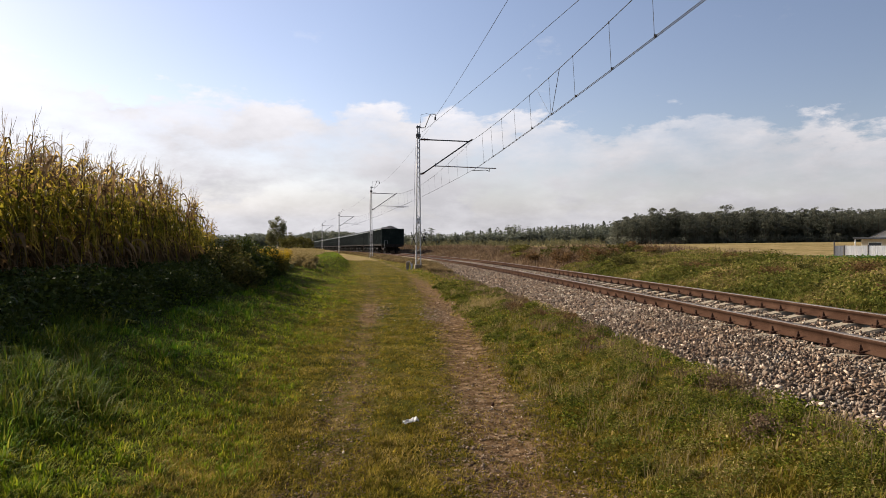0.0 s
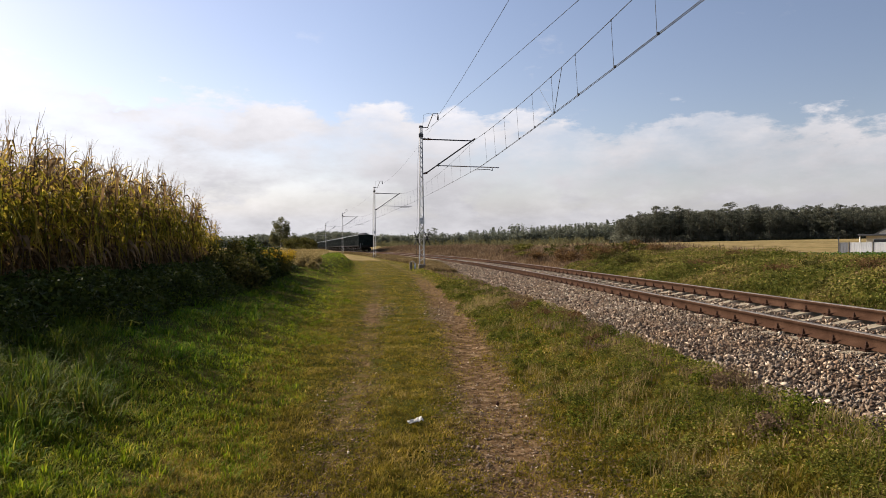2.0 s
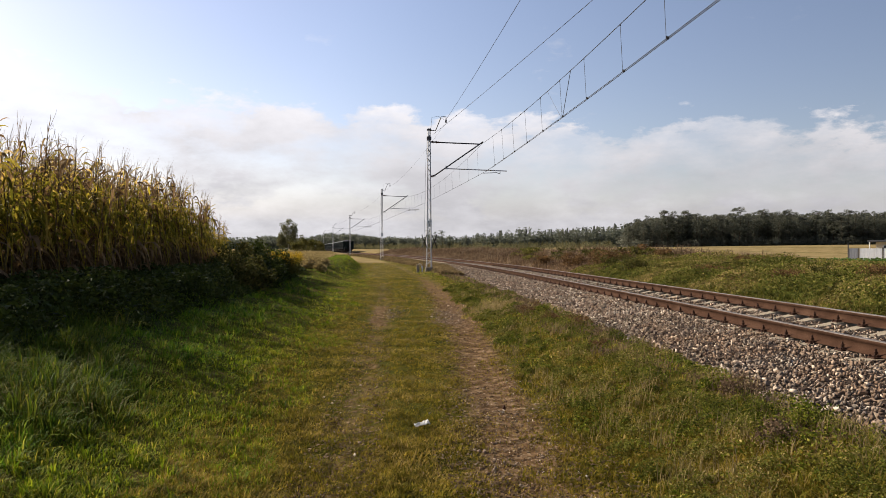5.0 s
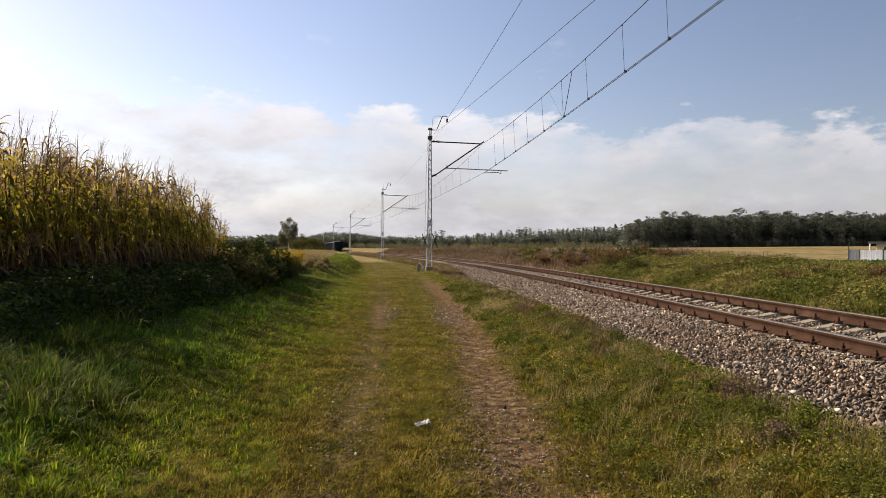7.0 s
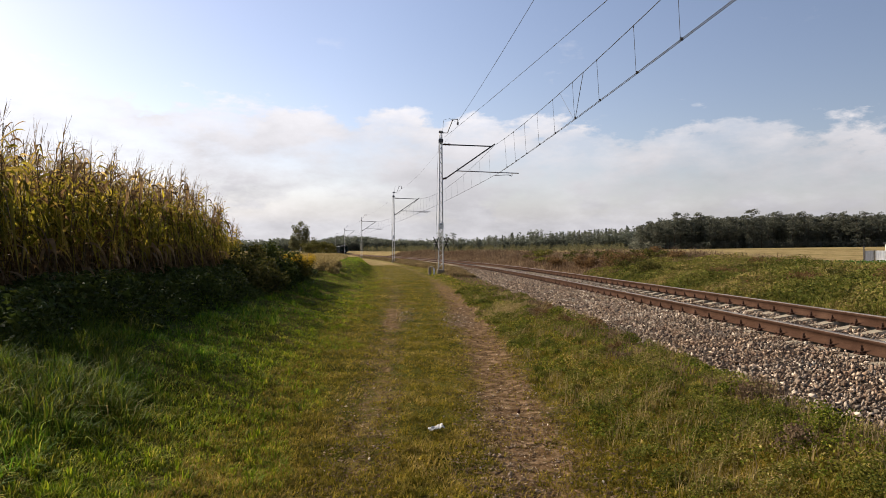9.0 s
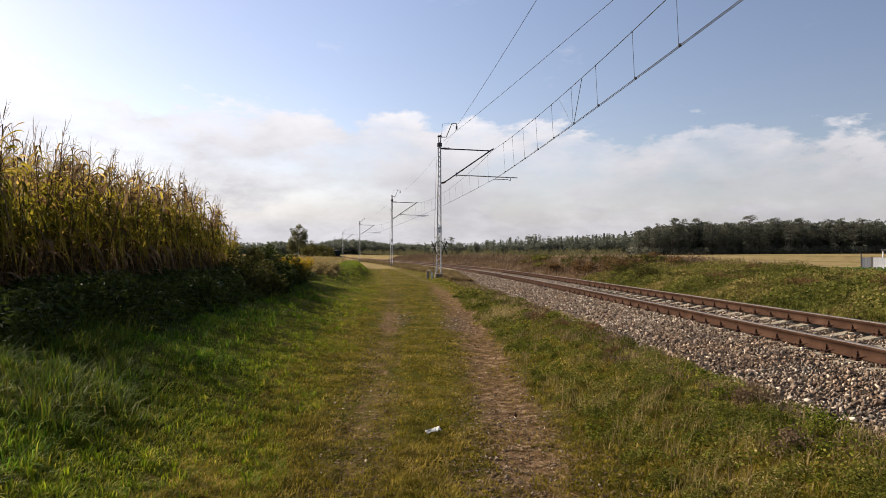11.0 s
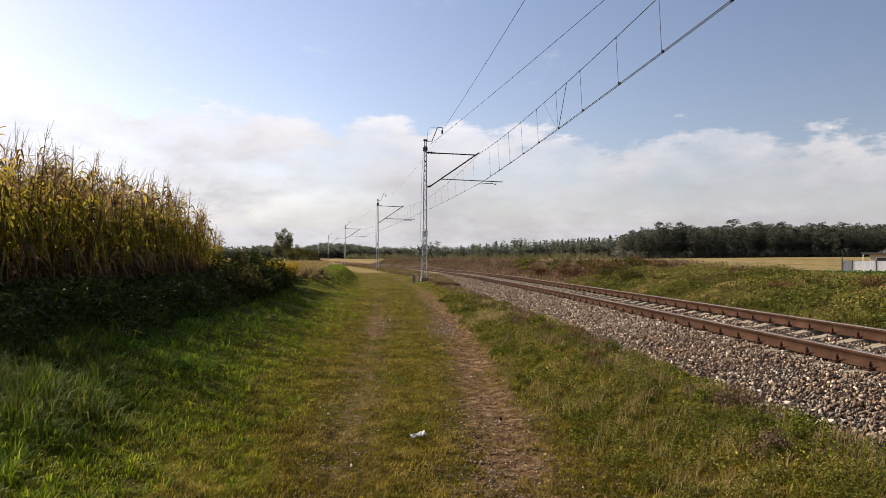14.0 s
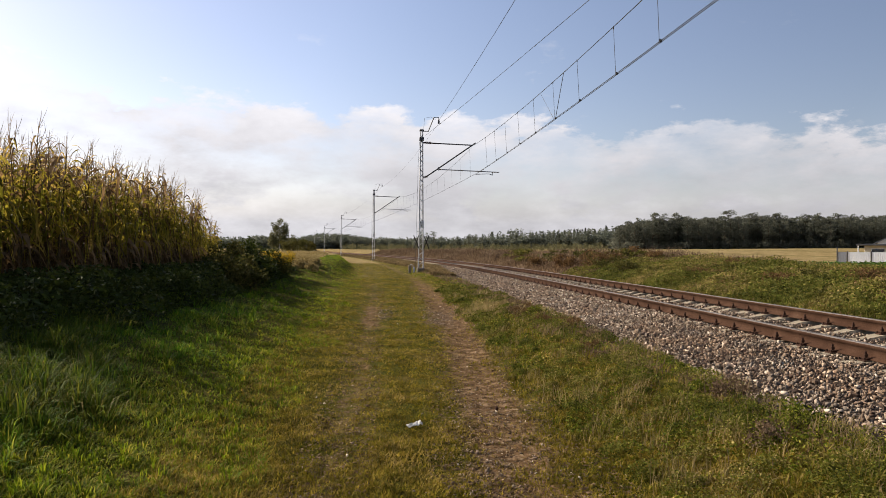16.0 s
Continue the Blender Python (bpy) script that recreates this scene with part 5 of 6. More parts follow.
# ---- house, fence and crop beyond the right-hand bank ----
MAT["render_wall"] = noisy("cream_render", [(0.3, (0.50, 0.44, 0.33)), (0.7, (0.64, 0.58, 0.46))], 0.8, 0.9, 0, 0.1, 12)
MAT["roof_tin"] = noisy("grey_sheet_roof", [(0.3, (0.065, 0.068, 0.075)), (0.7, (0.12, 0.123, 0.13))], 0.6, 0.7, 0.0, 0.1, 6)
MAT["fence_white"] = noisy("white_sheet_fence", [(0.3, (0.60, 0.61, 0.62)), (0.7, (0.76, 0.77, 0.78))], 0.9, 0.55, 0, 0.1, 9)
MAT["fence_grey"] = noisy("grey_sheet_gate", [(0.3, (0.20, 0.21, 0.23)), (0.7, (0.30, 0.31, 0.33))], 0.9, 0.55, 0, 0.1, 9)
MAT["glass"] = material("dark_window_glass", (0.03, 0.035, 0.04), 0.08, 0, 0.6)


def make_fence():
    x0, y0 = 49.5, 88.0
    z0 = float(land(x0, y0)) - 0.25
    root = tagged(empty("fence", pose(x0, y0, z0, 0, 0, -36)), "white corrugated sheet fence with grey posts and gate", "fence")
    x, k = 0.0, 0
    widths = [1.15, 2.55, 2.75, 2.75, 2.75, 2.75, 2.75]
    for k, w in enumerate(widths):
        bm = bmesh.new()
        box(bm, x - 0.06, x + 0.06, -0.06, 0.06, -0.2, 1.78 if k else 2.3, 0.01)
        part("post", bm, MAT["darksteel"], root)
        bm = bmesh.new()
        n, line = int(w / 0.19), []
        step = (w - 0.16) / n
        for j in range(n):
            a = x + 0.08 + step * j
            line += [(a, -0.035), (a + step * 0.62, -0.035), (a + step * 0.72, -0.008), (a + step * 0.93, -0.008)]
        cols = [[bm.verts.new((px_, py_ + dy_, z_)) for z_, dy_ in ((0.08, 0), (1.68, 0), (1.68, 0.012), (0.08, 0.012))] for px_, py_ in line]
        for ca, cb in zip(cols[:-1], cols[1:]):
            for q in range(4):
                bm.faces.new((ca[q], cb[q], cb[(q + 1) % 4], ca[(q + 1) % 4]))
        bm.faces.new(cols[0])
        bm.faces.new(cols[-1])
        bmesh.ops.recalc_face_normals(bm, faces=bm.faces)
        part("panel", bm, MAT["fence_grey"] if k == 0 else MAT["fence_white"], root)
        x += w
    return root


def make_house():
    x0, y0 = 58.4, 99.0
    z0 = float(land(x0, y0)) - 0.1
    root = tagged(empty("farm_shed", pose(x0, y0, z0, 0, 0, -31)), "low cream rendered farm building with a dark flat roof", "farm building")
    bm = bmesh.new()
    box(bm, 1.0, 7.5, 0.0, 6.0, -0.3, 2.45, 0.01)
    part("wall", bm, MAT["render_wall"], root)
    bm = bmesh.new()
    box(bm, 0.0, 7.8, -0.9, 6.3, 2.45, 2.68, 0.02)
    part("roof", bm, MAT["roof_tin"], root, "dark sheet roof with a deep eave")
    for a in (1.9, 4.6):
        bm = bmesh.new()
        box(bm, a, a + 1.5, -0.04, 0.03, 1.15, 1.95)
        w = part("window", bm, MAT["glass"], root)
        bm = bmesh.new()
        box(bm, a - 0.09, a, -0.08, 0.02, 1.08, 2.02)
        box(bm, a + 1.5, a + 1.59, -0.08, 0.02, 1.08, 2.02)
        box(bm, a, a + 1.5, -0.08, 0.02, 1.95, 2.02)
        box(bm, a - 0.05, a + 1.55, -0.14, 0.02, 1.03, 1.08)
        part("window_frame", bm, MAT["white"], w)
    bm = bmesh.new()
    rod(bm, (0.25, -0.7, 0.0), (0.25, -0.7, 2.45), 0.07, sides=8)
    part("eave_post", bm, MAT["white"], root)
    # the dwelling behind, gable towards the line
    x1, y1 = 67.0, 108.0
    z1 = float(land(x1, y1)) - 0.1
    house = tagged(empty("house", pose(x1, y1, z1, 0, 0, -33)), "pale house with a grey gabled sheet roof", "house")
    bm = bmesh.new()
    w, d, e, r = 9.0, 11.0, 3.0, 5.4
    fr = [bm.verts.new(c) for c in ((0, 0, -0.4), (w, 0, -0.4), (w, 0, e), (w / 2, 0, r), (0, 0, e))]
    bk = [bm.verts.new((v.co.x, d, v.co.z)) for v in fr]
    bm.faces.new(fr)
    bm.faces.new(bk[::-1])
    for k in range(5):
        bm.faces.new((fr[k], bk[k], bk[(k + 1) % 5], fr[(k + 1) % 5]))
    bmesh.ops.recalc_face_normals(bm, faces=bm.faces)
    part("wall", bm, MAT["fence_white"], house)
    for s in (-1, 1):
        bm = bmesh.new()
        a, b = Vector((w / 2, 0, r + 0.02)), Vector((w / 2 + s * (w / 2 + 0.6), 0, e - 0.35))
        vs = [bm.verts.new(c) for c in ((a.x, -0.5, a.z), (b.x, -0.5, b.z), (b.x, d + 0.5, b.z), (a.x, d + 0.5, a.z))]
        top = [bm.verts.new((v.co.x, v.co.y, v.co.z + 0.16)) for v in vs]
        bm.faces.new(vs[::-1])
        bm.faces.new(top)
        for k in range(4):
            bm.faces.new((vs[k], vs[(k + 1) % 4], top[(k + 1) % 4], top[k]))
        bmesh.ops.recalc_face_normals(bm, faces=bm.faces)
        part("roof_slope", bm, MAT["roof_tin"], house)


make_fence()
make_house()


def make_crop():
    pts = []
    for row in range(9):
        y = 60 + row * 2.6
        x = np.arange(18, 75, 0.55) + RNG.uniform(-0.1, 0.1, len(np.arange(18, 75, 0.55)))
        for xx in x:
            if xx - float(way_x(y)) < 12:
                continue
            pts.append(cloud_points((xx, y, float(land(xx, y)) + 0.16), (0.28, 0.28, 0.2), 9))
    p = np.concatenate(pts)
    tagged(sheet("cabbage_rows", *leaves(p, RNG.uniform(0.18, 0.34, len(p)), 0.7, 0.8), MAT["cabbage"]), "rows of leafy green field crop before the fence", "crop", kind="stuff")


make_crop()


# ---- maize field ----
def ribbon(base, head, length, width, rise, droop, segs=5):
    """One arching leaf: corners and quads."""
    t = np.linspace(0, 1, segs + 1)
    out = length * (t - 0.12 * t * t)
    up = rise * length * t - droop * length * t ** 2.2
    c, s = math.cos(head), math.sin(head)
    mid = np.stack([base[0] + c * out, base[1] + s * out, base[2] + up], 1)
    sway = 0.10 * length * np.sin(t * RNG.uniform(2, 6) + RNG.uniform(0, 6.28)) * t
    mid[:, 0] -= s * sway
    mid[:, 1] += c * sway
    mid[:, 2] += 0.6 * sway
    w = width * 0.5 * np.sin(np.pi * (0.14 + 0.84 * t)) ** 0.7
    tw = RNG.uniform(-0.8, 0.8) + t * RNG.uniform(-3.2, 3.2)
    side = np.stack([-s * np.cos(tw), c * np.cos(tw), np.sin(tw)], 1) * w[:, None]
    v = np.concatenate([mid - side, mid + side])
    k = np.arange(segs)
    f = np.stack([k, k + 1, segs + 2 + k, segs + 1 + k], 1)
    return v, f


def maize_model(h):
    """Green-yellow middle leaves, dead lower leaves, thin curled ones at the head, and the tassel."""
    leaf, dead, z, head = [], [], 0.2, RNG.uniform(0, 6.28)
    while z < h - 0.06:
        if z < 0.46 * h or RNG.random() < 0.12:
            dead.append(ribbon((0, 0, z), head + RNG.uniform(-0.6, 0.6), RNG.uniform(0.30, 0.62), RNG.uniform(0.035, 0.085), RNG.uniform(0.2, 1.0), RNG.uniform(0.9, 2.4), 6))
        elif z > 0.84 * h:
            kind = dead if RNG.random() < 0.55 else leaf
            kind.append(ribbon((0, 0, z), RNG.normal(0.0, 1.1), RNG.uniform(0.18, 0.42), RNG.uniform(0.014, 0.036), RNG.uniform(0.9, 2.3), RNG.uniform(0.8, 3.2), 6))
        else:
            blown = RNG.normal(0.0, 1.0) if RNG.random() < 0.5 else head
            leaf.append(ribbon((0, 0, z), blown, RNG.uniform(0.22, 0.48), RNG.uniform(0.022, 0.058), RNG.uniform(0.3, 1.5), RNG.uniform(0.8, 2.9), 6))
        head += math.pi + RNG.uniform(-0.5, 0.5)
        z += RNG.uniform(0.055, 0.10) if z < 0.45 * h else RNG.uniform(0.032, 0.064)
    for _ in range(2):
        leaf.append(ribbon((0, 0, h * RNG.uniform(0.4, 0.6)), RNG.uniform(0, 6.28), 0.24, 0.09, 1.6, 0.4))
    tas = []
    for k in range(5):
        a, ln = RNG.normal(0.0, 1.1), RNG.uniform(0.14, 0.32)
        tas.append(ribbon((0, 0, h - 0.04 + RNG.uniform(0, 0.14)), a, ln * 0.45, 0.010, RNG.uniform(2.0, 3.9), RNG.uniform(0.2, 1.2), 4))
    tas.append(ribbon((0, 0, h - 0.06), RNG.uniform(0, 6.28), 0.10, 0.013, 4.6, 0.3, 4))
    return joined(leaf), joined(dead), joined(tas)


def make_maize():
    random.seed(21)
    models = []
    for k in range(9):
        h = 2.50 + 0.07 * (k % 4)
        root = tagged(empty("maize_plant"), "tall withering maize plant with tan leaves and tassel", "maize", "maize at the field's edge")
        bm = bmesh.new()
        rod(bm, (0, 0, -0.05), (0.02, 0, h * 0.5), 0.016, 0.013, sides=5)
        rod(bm, (0.02, 0, h * 0.5), (0, 0, h), 0.013, 0.006, sides=5)
        part("stalk", bm, MAT["corn_stalk"], root)
        lf, dd, ts = maize_model(h)
        sheet("foliage", *lf, MAT["corn_leaf"], root)
        sheet("withered_foliage", *dd, MAT["corn_dead"], root)
        sheet("tassel", *ts, MAT["tassel"], root)
        models.append((root, lf, ts, dd))
    used, spots_far = set(), []
    for row in range(11):
        y = 8.0 + RNG.uniform(0, 0.2)
        while y < 24.2:
            u = -11.25 - 0.62 * row + RNG.uniform(-0.14, 0.14)
            x = float(way_x(y)) + u
            s = (1.0 - 0.34 * float(smooth(19.0, 24.2, y))) * RNG.uniform(0.86, 1.07) * (1.0 + 0.02 * row)
            k = random.randrange(9)
            m = pose(x, y, float(land(x, y)) - 0.02, RNG.uniform(-5, 5), RNG.uniform(-2, 9), RNG.uniform(-55, 55))
            if row < 2 and y > 5:
                if k not in used:
                    used.add(k)
                    models[k][0].matrix_basis = m @ Matrix.Diagonal((s, s, s, 1))
                else:
                    copy_thing(models[k][0], m).matrix_basis = m @ Matrix.Diagonal((s, s, s, 1))
            else:
                spots_far.append((k, m @ Matrix.Diagonal((s, s, s, 1))))
            y += RNG.uniform(0.12, 0.22)
    lv, tv, dv = [], [], []
    for k, m in spots_far:
        a = np.array(m)
        for src, dst in ((models[k][1], lv), (models[k][2], tv), (models[k][3], dv)):
            dst.append((src[0] @ a[:3, :3].T + a[:3, 3], src[1]))
    tagged(sheet("maize_field", *joined(lv), MAT["corn_leaf"]), "dense withering maize field", "maize", kind="stuff")
    tagged(sheet("maize_litter", *joined(dv), MAT["corn_dead"]), "dead brown lower leaves of the maize field", "maize", kind="stuff")
    tagged(sheet("maize_tassels", *joined(tv), MAT["tassel"]), "bleached tassels over the maize field", "maize", kind="stuff")
    for k in range(9):
        if k not in used:
            x = float(way_x(12.0)) - 11.6
            models[k][0].matrix_basis = pose(x, 12.0 + 0.2 * k, float(land(x, 12.0)))


make_maize()


def make_nettles():
    n = 52000
    y = 6.5 + 20.5 * RNG.random(n)
    u = RNG.uniform(-11.6, -8.7, n)
    x = way_x(y) + u
    lump = 0.5 + 0.5 * bumps(x * 1.3, y * 1.3, 1.0)
    h = (0.36 + 0.40 * lump) * smooth(-8.5, -9.7, u + 0.45 * bumps(x, y, 1.6))
    z = land(x, y) + h * RNG.random(n) ** 0.45
    keep = h > 0.06
    p = np.stack([x, y, z], 1)[keep]
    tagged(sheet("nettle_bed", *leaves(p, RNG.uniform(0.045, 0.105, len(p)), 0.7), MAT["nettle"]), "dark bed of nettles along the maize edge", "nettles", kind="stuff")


make_nettles()


def make_goldenrod(x, y, h, seed):
    root = tagged(empty("goldenrod", pose(x, y, float(land(x, y)))), "yellow-flowering goldenrod on the field edge", "wild flower", "goldenrod at the maize corner")
    r = random.Random(seed)
    bm, fl, lf = bmesh.new(), [], []
    for k in range(5):
        tip = Vector((r.uniform(-0.3, 0.3), r.uniform(-0.3, 0.3), h * r.uniform(0.8, 1.0)))
        rod(bm, (tip.x * 0.3, tip.y * 0.3, -0.03), tip, 0.006, 0.003, sides=4)
        fl.append(cloud_points(tip - Vector((0, 0, 0.06)), (0.10, 0.10, 0.12), 62))
        for _ in range(40):
            t = r.uniform(0.15, 0.8)
            lf.append((tip.x * (0.3 + 0.7 * t) + r.uniform(-0.09, 0.09), tip.y * (0.3 + 0.7 * t) + r.uniform(-0.09, 0.09), tip.z * t))
    part("stem", bm, MAT["shrub"], root)
    sheet("foliage", *leaves(np.array(lf), RNG.uniform(0.06, 0.12, len(lf)), 0.8, 0.35), MAT["shrub"], root)
    p = np.concatenate(fl)
    tagged(sheet("flower_plume", *leaves(p, RNG.uniform(0.028, 0.060, len(p)), 0.8), MAT["goldenrod"], root), kind="stuff")


def make_corner_growth():
    for k, (px, d, w, h) in enumerate(((392, 19.0, 0.9, 1.15), (405, 19.8, 1.0, 1.2), (420, 20.5, 1.0, 1.15), (437, 21.2, 1.0, 1.08), (452, 22.0, 0.95, 1.0), (466, 22.6, 0.9, 0.92), (410, 17.6, 0.9, 0.9), (435, 18.8, 0.9, 0.85), (458, 20.2, 0.8, 0.75), (425, 17.0, 0.9, 0.70), (448, 18.4, 0.8, 0.62))):
        make_bush(*at_angle(px, d), (w * 0.8, w * 0.8, h), MAT["nettle"] if k % 3 else MAT["shrub"], "hedge_bush", "dark leafy bush at the corner of the maize", 70 + k, 1300, 0.07)
    for k in range(20):
        px, d = 460 + 2.1 * k + random.uniform(-3, 3), 21.6 + 0.17 * k + random.uniform(-0.5, 0.5)
        make_goldenrod(*at_angle(px, d), 0.86 + random.uniform(-0.12, 0.12) - 0.006 * k, 200 + k)


make_corner_growth()


def make_field_weeds():
    random.seed(17)
    for k in range(11):
        px, d = 503 + 5.4 * k + random.uniform(-3, 3), random.uniform(26.5, 32.5)
        s = random.uniform(0.22, 0.42)
        make_bush(*at_angle(px, d), (s * 1.2, s * 1.2, s), MAT["g_straw"], "weed_clump", "tangled half-withered weeds on the field bank", 500 + k, 420, 0.07)


make_field_weeds()


# ---- grasses and weeds ----
def sown(n, r0, r1, a0=-37.0, a1=37.0):
    """Places around the spot where the footpath is looked along, thinning outwards."""
    r = r0 * (r1 / r0) ** RNG.random(n)
    a = np.radians(RNG.uniform(a0, a1, n))
    if r0 < 5:
        # a looser sward on all other sides
        k = n // 7
        r[:k] = 14.0 * np.sqrt(RNG.random(k))
        a[:k] = RNG.uniform(-np.pi, np.pi, k)
    x, y = r * np.sin(a), r * np.cos(a)
    return x, y, x - way_x(y), r


def patchy(x, y, s):
    """Irregular patches from several sizes of waves, about -1 to 1."""
    return 0.5 * bumps(x, y, s) + 0.32 * bumps(y + 5.1, x - 2.3, 2.3 * s) + 0.25 * bumps(x - y, x + y, 3.9 * s)


def rut_wear(x, y, w):
    wear = np.maximum(np.exp(-((w - rut_line(y)) / 0.46) ** 2), 0.66 * np.exp(-((w + 5.68) / 0.30) ** 2))
    gravel = smooth(12.8, 14.2, y) * smooth(18.2, 16.6, y)
    return wear * (1 - 0.55 * smooth(20, 34, y)) * (0.66 + 0.50 * patchy(x, y, 2.6) + 0.35 * patchy(x, y + 4, 0.6) + 0.75 * gravel)


def verge_top(x, y):
    return np.maximum(land(x, y), rail_z(y) + bed_height(x - track_x(y)))


def make_grass():
    # trodden path and its middle strip: a thin short sward, then tufts in it
    x, y, u, r = sown(900000, 2.0, 70)
    w = u + 0.16 * bumps(x, y, 1.4) + 0.08 * bumps(x, y, 4.1)
    bare = rut_wear(x, y, w) + 0.30 * smooth(0.15, 0.6, patchy(x + 7, y, 1.9))
    keep = (w > -6.9) & (w < -2.7) & (RNG.random(len(x)) > bare)
    x, y, r, bare = x[keep], y[keep], r[keep], bare[keep]
    tall = 0.75 + 0.5 * patchy(x + 3, y, 0.9)
    h = RNG.uniform(0.020, 0.065, len(x)) * np.clip(tall, 0.4, 1.4) * (1 - 0.6 * np.clip(bare, 0, 1)) + 0.010
    p = np.stack([x, y, land(x, y) - 0.005], 1)
    tagged(sheet("path_grass", *short_blades(p, h, RNG.uniform(0.006, 0.013, len(x)) * (1 + r / 13), RNG.uniform(0.3, 1.9, len(x))), MAT["g_path"]), "short trodden olive grass on the farm track", "grass", kind="stuff")
    x, y, u, r = sown(13000, 2.0, 22)
    w = u + 0.16 * bumps(x, y, 1.4)
    keep = (w > -6.9) & (w < -2.9) & (RNG.random(len(x)) > 1.35 * rut_wear(x, y, w)) & (patchy(x, y, 1.5) > -0.35)
    x, y, r = x[keep], y[keep], r[keep]
    tagged(sheet("path_tufts", *tufts(x, y, land, r, 14, 0.055, 0.025, 0.060, 0.004, 0.008), MAT["g_path"]), "olive grass tufts on the farm track", "grass", kind="stuff")
    # meadow strip on the field side
    x, y, u, r = sown(850000, 2.2, 66)
    w = u + 0.3 * bumps(x, y, 1.1)
    keep = (w < -6.3) & (w > -10.6) & ((y < 30) | (w > -9.5)) & (RNG.random(len(x)) > 0.4 * smooth(0.1, 0.6, patchy(x, y, 1.7)))
    x, y, r, w = x[keep], y[keep], r[keep], w[keep]
    tuft = np.clip(patchy(x, y, 1.3), 0, 1)
    h = RNG.uniform(0.04, 0.10, len(x)) * (0.7 + 1.2 * tuft * smooth(-6.6, -7.6, w))
    p = np.stack([x, y, land(x, y) - 0.01], 1)
    wid, lean = RNG.uniform(0.006, 0.011, len(x)) * (1 + r / 14), RNG.uniform(0.3, 1.9, len(x))
    # the strip next to the farm track takes the sunlit-tinted copy
    low = w > -7.7 + 0.5 * RNG.normal(0, 1, len(x)) * 0.6
    tagged(sheet("meadow_grass", *short_blades(p[low], h[low], wid[low], lean[low]), MAT["g_mid"]), "meadow grass beside the farm track, sunlight tinted yellow-green", "grass", kind="stuff")
    low = ~low
    tagged(sheet("meadow_grass", *short_blades(p[low], h[low], wid[low], lean[low]), MAT["g_lush"]), "lush green meadow grass beside the maize", "grass", kind="stuff")
    x, y, u, r = sown(5500, 2.2, 22)
    w = u + 0.3 * bumps(x, y, 1.1)
    keep = (w < -6.4) & (w > -10.4) & (patchy(x, y, 1.1) > -0.3)
    x, y, r, w = x[keep], y[keep], r[keep], w[keep]
    sunny = w > -7.6
    tagged(sheet("meadow_tufts", *tufts(x[sunny], y[sunny], land, r[sunny], 16, 0.08, 0.05, 0.11, 0.005, 0.009), MAT["g_mid"]), "yellow-green grass tufts beside the farm track", "grass", kind="stuff")
    tagged(sheet("meadow_tufts", *tufts(x[~sunny], y[~sunny], land, r[~sunny], 20, 0.10, 0.08, 0.19, 0.005, 0.009), MAT["g_lush"]), "deep green grass tufts beside the maize", "grass", kind="stuff")
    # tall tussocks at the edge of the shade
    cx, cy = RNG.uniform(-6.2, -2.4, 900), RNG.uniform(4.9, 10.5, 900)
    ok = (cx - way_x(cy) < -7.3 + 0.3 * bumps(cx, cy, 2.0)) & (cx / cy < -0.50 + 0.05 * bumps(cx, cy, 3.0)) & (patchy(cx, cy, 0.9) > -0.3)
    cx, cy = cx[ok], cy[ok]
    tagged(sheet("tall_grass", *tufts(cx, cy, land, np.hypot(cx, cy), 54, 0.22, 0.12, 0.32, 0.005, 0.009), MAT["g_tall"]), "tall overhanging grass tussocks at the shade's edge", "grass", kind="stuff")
    # verge between track and path
    x, y, u, r = sown(150000, 2.0, 50)
    w = u + 0.28 * bumps(x, y, 1.3)
    keep = (w > -3.7) & (w < -2.0 + 0.25 * bumps(x * 1.5, y * 0.7, 1.0)) & (RNG.random(len(x)) > 0.75 * smooth(0.0, 0.5, patchy(x, y, 2.1)))
    x, y, r, w = x[keep], y[keep], r[keep], w[keep]
    h = RNG.uniform(0.03, 0.10, len(x)) * (0.7 + 0.8 * np.clip(patchy(x, y, 2.0), 0, 1))
    p = np.stack([x, y, verge_top(x, y) - 0.01], 1)
    tagged(sheet("verge_grass", *blades(p, h, RNG.uniform(0.004, 0.009, len(x)) * (1 + r / 12), RNG.uniform(0.3, 1.5, len(x))), MAT["g_verge"]), "mixed weedy grass on the ballast's edge", "grass", kind="stuff")
    x, y, u, r = sown(6500, 2.0, 30)
    w = u + 0.28 * bumps(x, y, 1.3)
    keep = (w > -3.7) & (w < -2.1) & (patchy(x + 2, y, 1.7) > 0.0)
    x, y, r = x[keep], y[keep], r[keep]
    tagged(sheet("verge_tufts", *tufts(x, y, verge_top, r, 20, 0.05, 0.05, 0.13, 0.004, 0.008), MAT["g_verge"]), "dry-tipped grass tufts on the verge", "grass", kind="stuff")
    x, y, u, r = sown(300000, 2.0, 45)
    w = u + 0.3 * bumps(x, y, 1.3)
    keep = (w > -3.6) & (w < -2.05) & (patchy(x, y, 1.6) > -0.12)
    x, y, r = x[keep], y[keep], r[keep]
    rise = 0.035 + 0.11 * np.clip(patchy(x, y, 1.6) + 0.12, 0, 1)
    p = np.stack([x, y, verge_top(x, y) + rise * RNG.random(len(x)) ** 0.6], 1)
    tagged(sheet("verge_herbs", *leaves(p, RNG.uniform(0.009, 0.022, len(x)) * (1 + r / 10), 0.5, 0.6), MAT["g_herb"]), "low creeping herbs along the ballast", "weeds", kind="stuff")
    # cushions of leafy weeds with darker hollows between them, and tufts of dry bents
    cy = 2.6 * (24 / 2.6) ** RNG.random(420)
    cu = RNG.uniform(-3.75, -2.02, 420) + 0.22 * smooth(6.5, 4.0, cy)
    rad = RNG.uniform(0.07, 0.20, 420)
